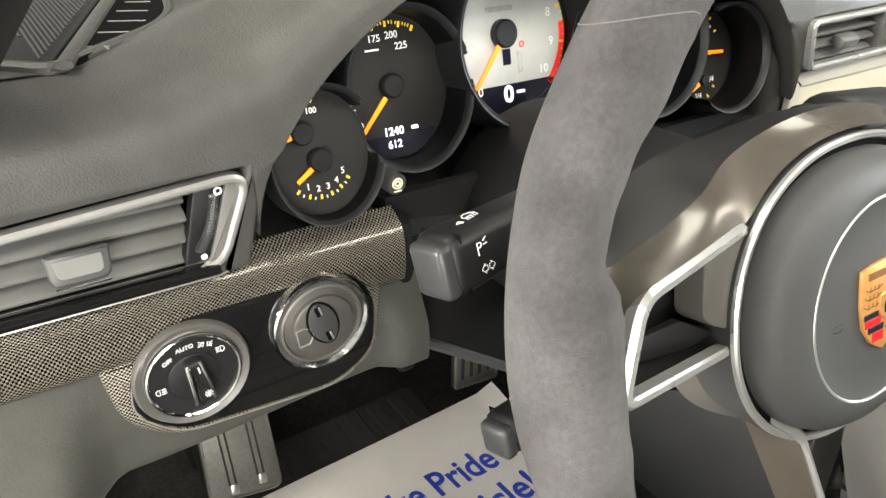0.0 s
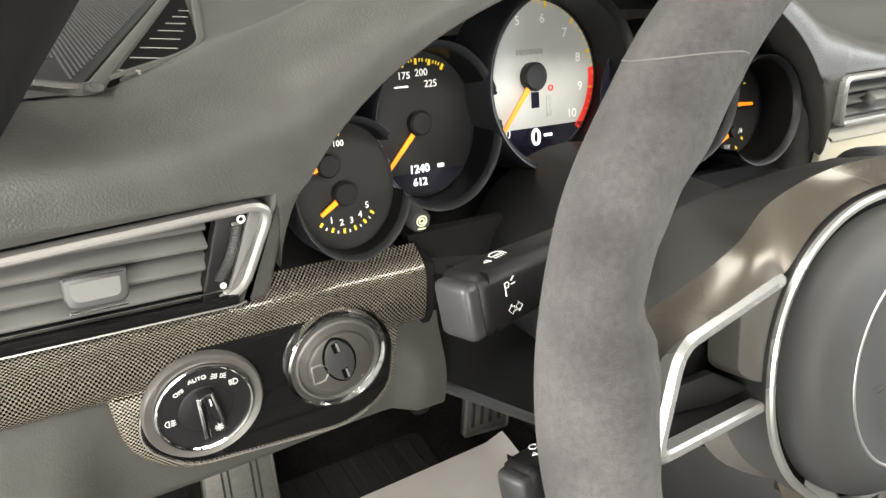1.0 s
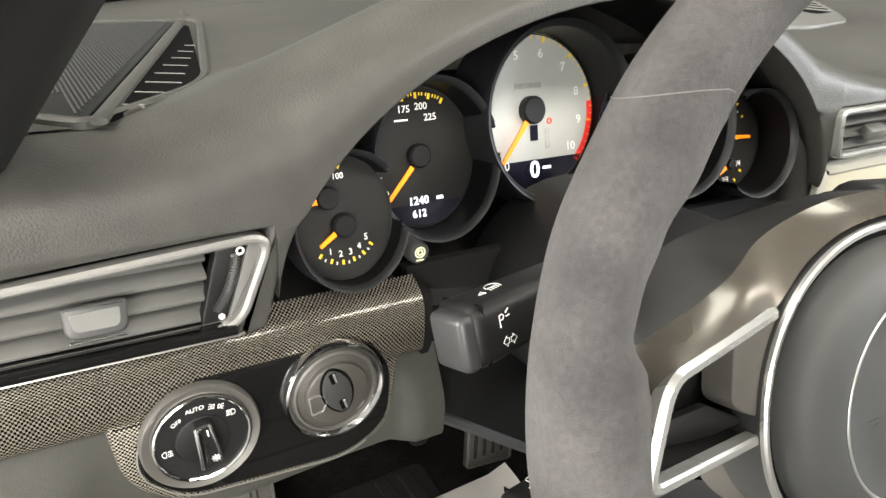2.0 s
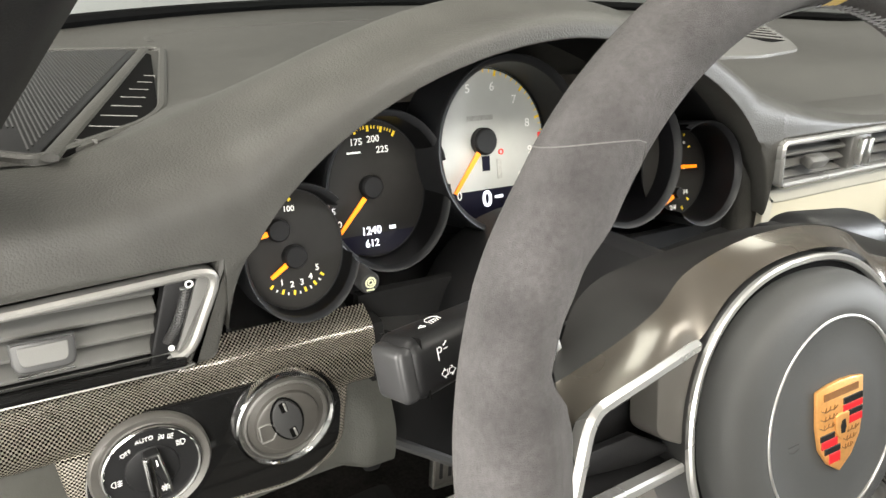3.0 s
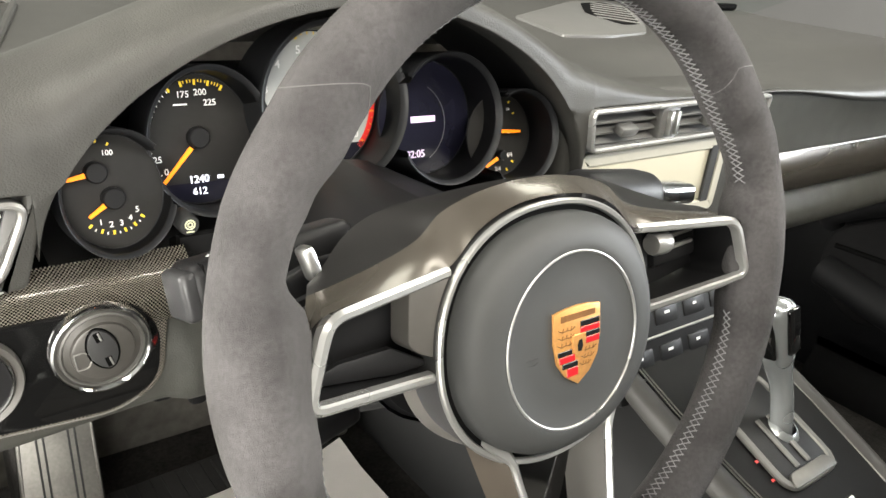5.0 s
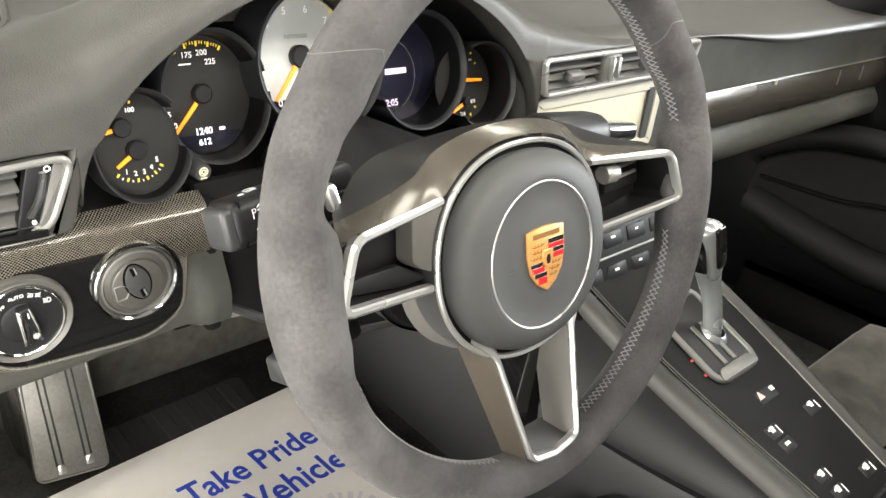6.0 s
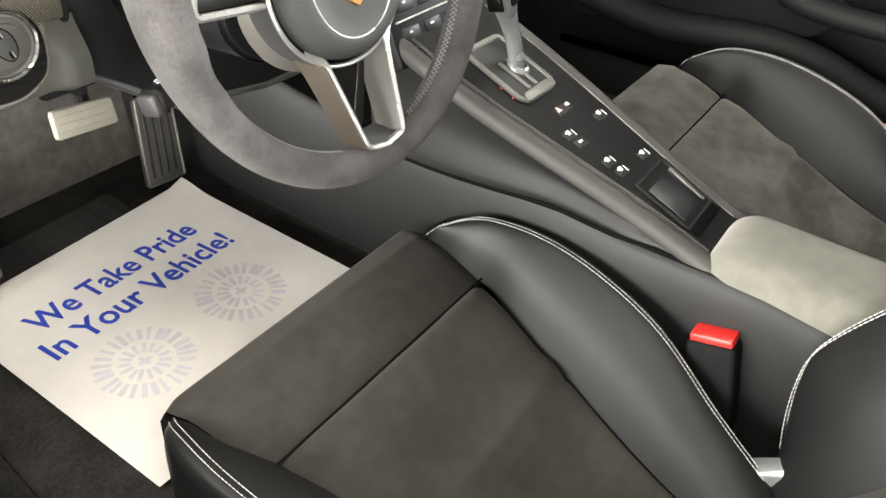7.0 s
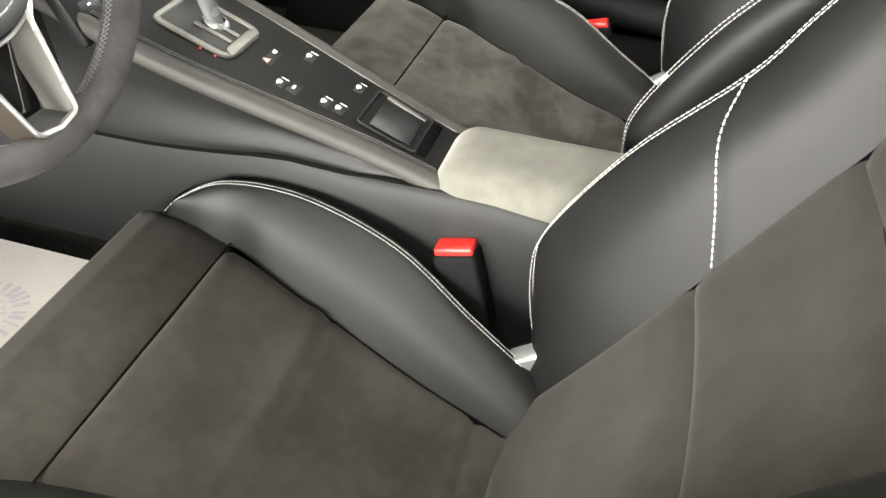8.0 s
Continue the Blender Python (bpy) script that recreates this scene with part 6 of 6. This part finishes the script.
def seat(dx, dy, dz, suede, label, drop, wing):
    ob = thing("sports_seat", label, "car seat", "front seats")
    o = V(0.018 + dx, dy, dz)

    def half(y):
        return max(0.07, 0.168 + 0.255 * y)

    def base(x, y):
        """The cushion's upper skin."""
        z = 0.192 + 0.18 * (y + 0.02) - 0.018 * smooth(-0.09, -0.30, y) - 0.016 * smooth(-0.150, -0.195, y) * max(0.0, 1 - (x / half(y)) ** 2) ** 0.7
        return z - 0.022 * smooth(0.0, 0.10, -0.03 - y) * (1 - 0.6 * min(1, abs(x) / half(y)) ** 2)

    def insert(u, v, y0, y1, puff, edge):
        y = y0 + (y1 - y0) * v
        x = (2 * u - 1) * (half(y) - 0.002)
        rim = min(u, 1 - u) * 2 * half(y)
        ends = min(v, 1 - v) * abs(y1 - y0)
        sink = edge * (math.exp(-rim / 0.006) + math.exp(-ends / 0.005))
        return o + V(x, y, base(x, y) + puff * math.sin(math.pi * v) ** 0.5 * (1 - (2 * u - 1) ** 4) - sink)

    def cushion(u, v):
        p = insert(u, v, -0.40, -0.019, 0.004, 0.0065)
        y = p.y - o.y
        p.z -= 0.0048 * math.exp(-((y + 0.158) / 0.0045) ** 2)
        p.z += 0.0030 * math.exp(-((y + 0.145) / 0.014) ** 2) - 0.0016 * math.exp(-((y + 0.085 - 0.10 * (u - 0.5)) / 0.010) ** 2)
        p.z += 0.0010 * math.sin(13 * u + 9 * v) * math.sin(11 * v + 4 * u) * smooth(0.1, 0.3, v)
        p.z -= 0.007 * math.exp(-((y + 0.338) / 0.005) ** 2)
        return p

    part("seat_insert", sheet(cushion, 40, 70, 0), suede, ob, "dark suede seat centre", 80)

    def front(u, v):
        """The thigh panel, rolling over the cushion's front edge."""
        w = 0.168 + 0.017 * smooth(0, 0.5, v)
        x = (2 * u - 1) * w + (0.006 * u - 0.006 * (1 - u)) * (1 - smooth(0, 0.5, v))
        k = v * 6
        pts = [(-0.017, 0.186), (0.030, 0.2010), (0.074, 0.2080), (0.100, 0.2020), (0.113, 0.180), (0.115, 0.140), (0.106, 0.070)]
        i = min(5, int(k))
        f = k - i
        f = f * f * (3 - 2 * f) * 0.35 + f * 0.65
        y = pts[i][0] + (pts[i + 1][0] - pts[i][0]) * f
        z = pts[i][1] + (pts[i + 1][1] - pts[i][1]) * f
        rim = min(u, 1 - u) * 2 * w
        return o + V(x, y, z - 0.008 * math.exp(-rim / 0.006) - 0.007 * math.exp(-v * 0.3 / 0.012))

    part("thigh_panel", sheet(front, 36, 42, 0), suede, ob, "dark suede thigh panel", 80)
    part("seat_seam", tube([o + V(-0.176 + 0.352 * k / 20, -0.018, base(0, -0.018) - 0.0052) for k in range(21)], 0.0012, 8), SEAM, ob)
    outer_ridge = curve([(0.180, 0.092, 0.176), (0.190, 0.084, 0.198), (0.201, 0.055, 0.213), (0.209, -0.005, 0.217), (0.208, -0.103, 0.208), (0.190, -0.216, 0.184), (0.160, -0.309, 0.150), (0.140, -0.372, 0.125), (0.130, -0.412, 0.110)], 8)
    ridge = curve([(0.168, 0.064, 0.210), (0.182, 0.046, 0.227), (0.196, -0.008, 0.250), (0.199, -0.103, 0.249), (0.182, -0.216, 0.221), (0.152, -0.309, 0.172), (0.133, -0.372, 0.140), (0.126, -0.412, 0.118)], 8)

    def bolster(s):
        top = ridge if s > 0 else [p - V(0, 0, drop * smooth(0.06, -0.02, p.y)) for p in outer_ridge]
        n = len(top)

        def fn(u, v):
            p = top[round(u * (n - 1))]
            a = V(half(p.y) + 0.0, p.y - 0.004, base(half(p.y), p.y) - 0.010)
            fore = V(0.169 + 0.006 * smooth(0.0, 0.06, p.y), p.y, 0.183 + 0.015 * smooth(-0.02, 0.03, p.y)) if s > 0 else V(0.176 + 0.008 * smooth(0.0, 0.06, p.y), p.y, 0.190 - 0.02 * smooth(0.06, 0.092, p.y))
            a = a.lerp(fore, smooth(-0.065, 0.0, p.y) if s > 0 else smooth(-0.02, 0.03, p.y)) - V(0 if s > 0 else 0.006, 0, 0)
            tip = 1 - math.exp(-u / (0.025 if s > 0 else 0.06))
            bulge = V(-0.002, 0.0, 0.016 if s > 0 else 0.008) * tip
            wide = 1.0 if s > 0 else tip
            out = V(p.x + 0.014 * wide, p.y + 0.004 * (1 - wide), p.z - 0.022)
            low = V(p.x + 0.016 * wide, p.y + 0.004 * (1 - wide), 0.06)
            prof = curve([a, a.lerp(p, 0.45) + bulge * 0.75, p, out, low], 5)
            q = prof[round(v * (len(prof) - 1))]
            return o + V(s * q.x, q.y, q.z)
        part("bolster", sheet(fn, n - 1, 20), LEATHER_SMOOTH, ob, "smooth black leather bolster", 80)
        for off, lift in ((-0.0052, 0.0016), (0.0006, 0.0012)):
            line = [o + V(s * (p.x + 0.003 + off), p.y, p.z + lift) for p in top[2:-8]]
            part("stitching", stitches(line, 0.0046, 0.0038, 0.00055), THREAD, ob, "pale grey double stitching")
        part("seat_seam", tube([o + V(s * (half(y) - 0.001), y, base(half(y), y) - 0.0102) for y in [-0.02 - 0.35 * k / 20 for k in range(21)]], 0.0012, 8), SEAM, ob)
        if s > 0:
            part("bolster_front", sheet(lambda u, v: o + V(s * (0.168 + 0.050 * math.sin(math.pi / 2 * u) ** 0.7), 0.064 - 0.055 * u ** 2.4 + 0.016 * math.sin(math.pi * min(1, v * 1.2)) * (1 - u ** 2), 0.212 - 0.15 * v + 0.020 * u * (1 - v)), 14, 16), LEATHER_SMOOTH, ob, "rounded front of the bolster", 80)
    bolster(1), bolster(-1)

    # backrest
    def mid(z):
        return -0.375 - 0.645 * (z - 0.10)

    def bhalf(z):
        return 0.112 + 0.04 * smooth(0.15, 0.60, z)

    def back(u, v, z0, z1):
        z = z0 + (z1 - z0) * v
        x = (2 * u - 1) * bhalf(z)
        rim = min(u, 1 - u) * 2 * bhalf(z)
        ends = min(v, 1 - v) * (z1 - z0)
        return o + V(x, mid(z) - 0.006 * (1 - (2 * u - 1) ** 2) - 0.006 * (math.exp(-rim / 0.006) + math.exp(-ends / 0.005)), z)

    for z0, z1 in ((0.07, 0.305), (0.305, 0.445), (0.445, 0.72)):
        part("back_insert", sheet(lambda u, v, z0=z0, z1=z1: back(u, v, z0, z1), 30, 26), suede, ob, "dark suede backrest centre", 80)
    bridge = curve([(0.176, -0.405, 0.09), (0.185, -0.378, 0.14), (0.194, -0.365, 0.222), (0.197, -0.376, 0.280), (0.198, -0.440, 0.382), (0.198, -0.520, 0.472), (0.200, -0.562, 0.538), (0.204, -0.66, 0.68), (0.18, -0.73, 0.77)], 6)

    def back_bolster(s):
        n = len(bridge)

        def fn(u, v):
            p = bridge[round(u * (n - 1))]
            p = p + V(wing[0] if s < 0 else 0, wing[1] if s < 0 else 0, 0)
            a = V(bhalf(p.z) - 0.001, mid(p.z) - 0.0065, p.z)
            prof = curve([a, a.lerp(p, 0.5) + V(-0.006, 0.012, 0.008), p, V(p.x + 0.024, p.y - 0.03, p.z), V(p.x + 0.02, p.y - 0.12, p.z)], 5)
            q = prof[round(v * (len(prof) - 1))]
            return o + V(s * q.x, q.y, q.z)
        part("back_bolster", sheet(fn, n - 1, 20), LEATHER_SMOOTH, ob, "smooth black leather backrest bolster", 80)
        for off, lift in ((-0.0076, 0.0028), (0.0024, 0.0012)):
            line = [o + V(s * (p.x + 0.002 + off + (wing[0] if s < 0 else 0)), p.y + lift + (wing[1] if s < 0 else 0), p.z) for p in bridge]
            part("stitching", stitches(line, 0.0056, 0.0044, 0.00072), THREAD, ob, "pale grey double stitching")
        cross = curve([o + V(s * 0.114, -0.521, 0.338), o + V(s * 0.128, -0.513, 0.382), o + V(s * 0.156, -0.503, 0.435), o + V(s * 0.195, -0.516, 0.474)], 10)
        if s > 0:
            part("stitching", stitches(cross, 0.0066, 0.0054, 0.0012), THREAD, ob, "coarse pale cross seam")
    back_bolster(1), back_bolster(-1)
    part("backrest_shell", box((0.40, 0.08, 0.68), 0.03, 3, Matrix.Translation(o + V(0, -0.64, 0.42)) @ pose(0, 0, 0, 32)), PLASTIC, ob, "black backrest shell")
    part("seat_base", box((0.38, 0.46, 0.10), 0.02, 2, Matrix.Translation(o + V(0, -0.17, 0.012))), PLASTIC, ob, "black seat base")
    for s in (1, -1):
        part("recliner_cover", box((0.026, 0.05, 0.052), 0.007, 3, Matrix.Translation(o + V(s * 0.148, -0.387, 0.130)) @ pose(0, 0, 0, -30, 0, s * 10)), STEM, ob, "silver recliner cover")
    return ob


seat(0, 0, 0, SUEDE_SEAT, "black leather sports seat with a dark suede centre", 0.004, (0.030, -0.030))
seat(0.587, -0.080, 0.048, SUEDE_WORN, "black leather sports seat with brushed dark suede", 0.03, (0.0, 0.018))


def buckle(m):
    ob = thing("belt_buckle", "black seat-belt buckle with a red button", "belt buckle", "belt buckles")
    part("body", box((0.034, 0.050, 0.11), 0.006, 3, m @ Matrix.Translation((0, 0, -0.058))), MATT, ob, "black plastic body")
    part("button", box((0.026, 0.044, 0.010), 0.003, 2, m), RED, ob, "red release button")
    part("stalk", box((0.022, 0.03, 0.16), 0.004, 2, m @ Matrix.Translation((0, -0.01, -0.15))), PLASTIC, ob)


buckle(Matrix.Translation((0.2245, -0.276, 0.220)) @ pose(0, 0, 0, -14, 4, 0))
buckle(Matrix.Translation((0.812, -0.336, 0.240)) @ pose(0, 0, 0, -14, 4, 0))

# ---------------------------------------------------------------- passenger door
door = thing("door_1", "matt black passenger door panel with an armrest", "door", kind="structure")
part("panel", sheet(lambda u, v: V(1.055 + 0.03 * math.sin(math.pi * v), 0.60 - 1.35 * u, 0.02 + 0.60 * v), 20, 16, 0.03), DOOR_SKIN, door, "smooth black leather panel")
part("recess", prism(rounded([(-0.345, 0.345), (-0.25, 0.400), (-0.12, 0.415), (0.10, 0.395), (0.22, 0.330), (0.16, 0.270), (-0.10, 0.262), (-0.27, 0.200), (-0.345, 0.260)], 0.03, 6), 0.012, 0.006, 3, basis((1.018, 0, 0), (0, -1, 0), (0, 0, 1))), MATT, door, "dark inset panel")
part("recess_groove", tube(curve([(1.004, 0.326, 0.322), (1.003, 0.188, 0.327), (1.003, 0.112, 0.340), (1.003, -0.05, 0.350)], 8), 0.0045, 8), SEAM, door)
part("arm_rail", tube(curve([(1.010, 0.335, 0.275), (0.998, 0.20, 0.250), (0.988, 0.085, 0.240), (0.980, -0.07, 0.255), (0.980, -0.18, 0.246), (0.985, -0.31, 0.205), (0.99, -0.45, 0.19)], 10), 0.030, 16), DOOR_SKIN, door, "smooth black door armrest")
part("upper_rail", tube(curve([(1.03, 0.355, 0.350), (1.015, 0.342, 0.375), (1.005, 0.24, 0.425), (1.0, 0.13, 0.438), (0.995, -0.02, 0.415), (0.99, -0.117, 0.340), (0.99, -0.273, 0.325), (0.99, -0.45, 0.33)], 10), 0.020, 14), DOOR_SKIN, door, "dark leather pull rail")
part("lower_pocket", sheet(lambda u, v: V(0.985 - 0.03 * math.sin(math.pi * min(1, 0.2 + v)), 0.30 - 0.95 * u, 0.04 + 0.13 * v), 14, 8, 0.004), DOOR_SKIN, door, "black door pocket")
part("window_line", box((0.03, 1.2, 0.03), 0.008, 2, Matrix.Translation((1.04, -0.05, 0.625))), PLASTIC, door)
part("pull_switch", box((0.01, 0.05, 0.012), 0.003, 2, Matrix.Translation((0.985, -0.06, 0.43))), CHROME, door, "chrome switch")
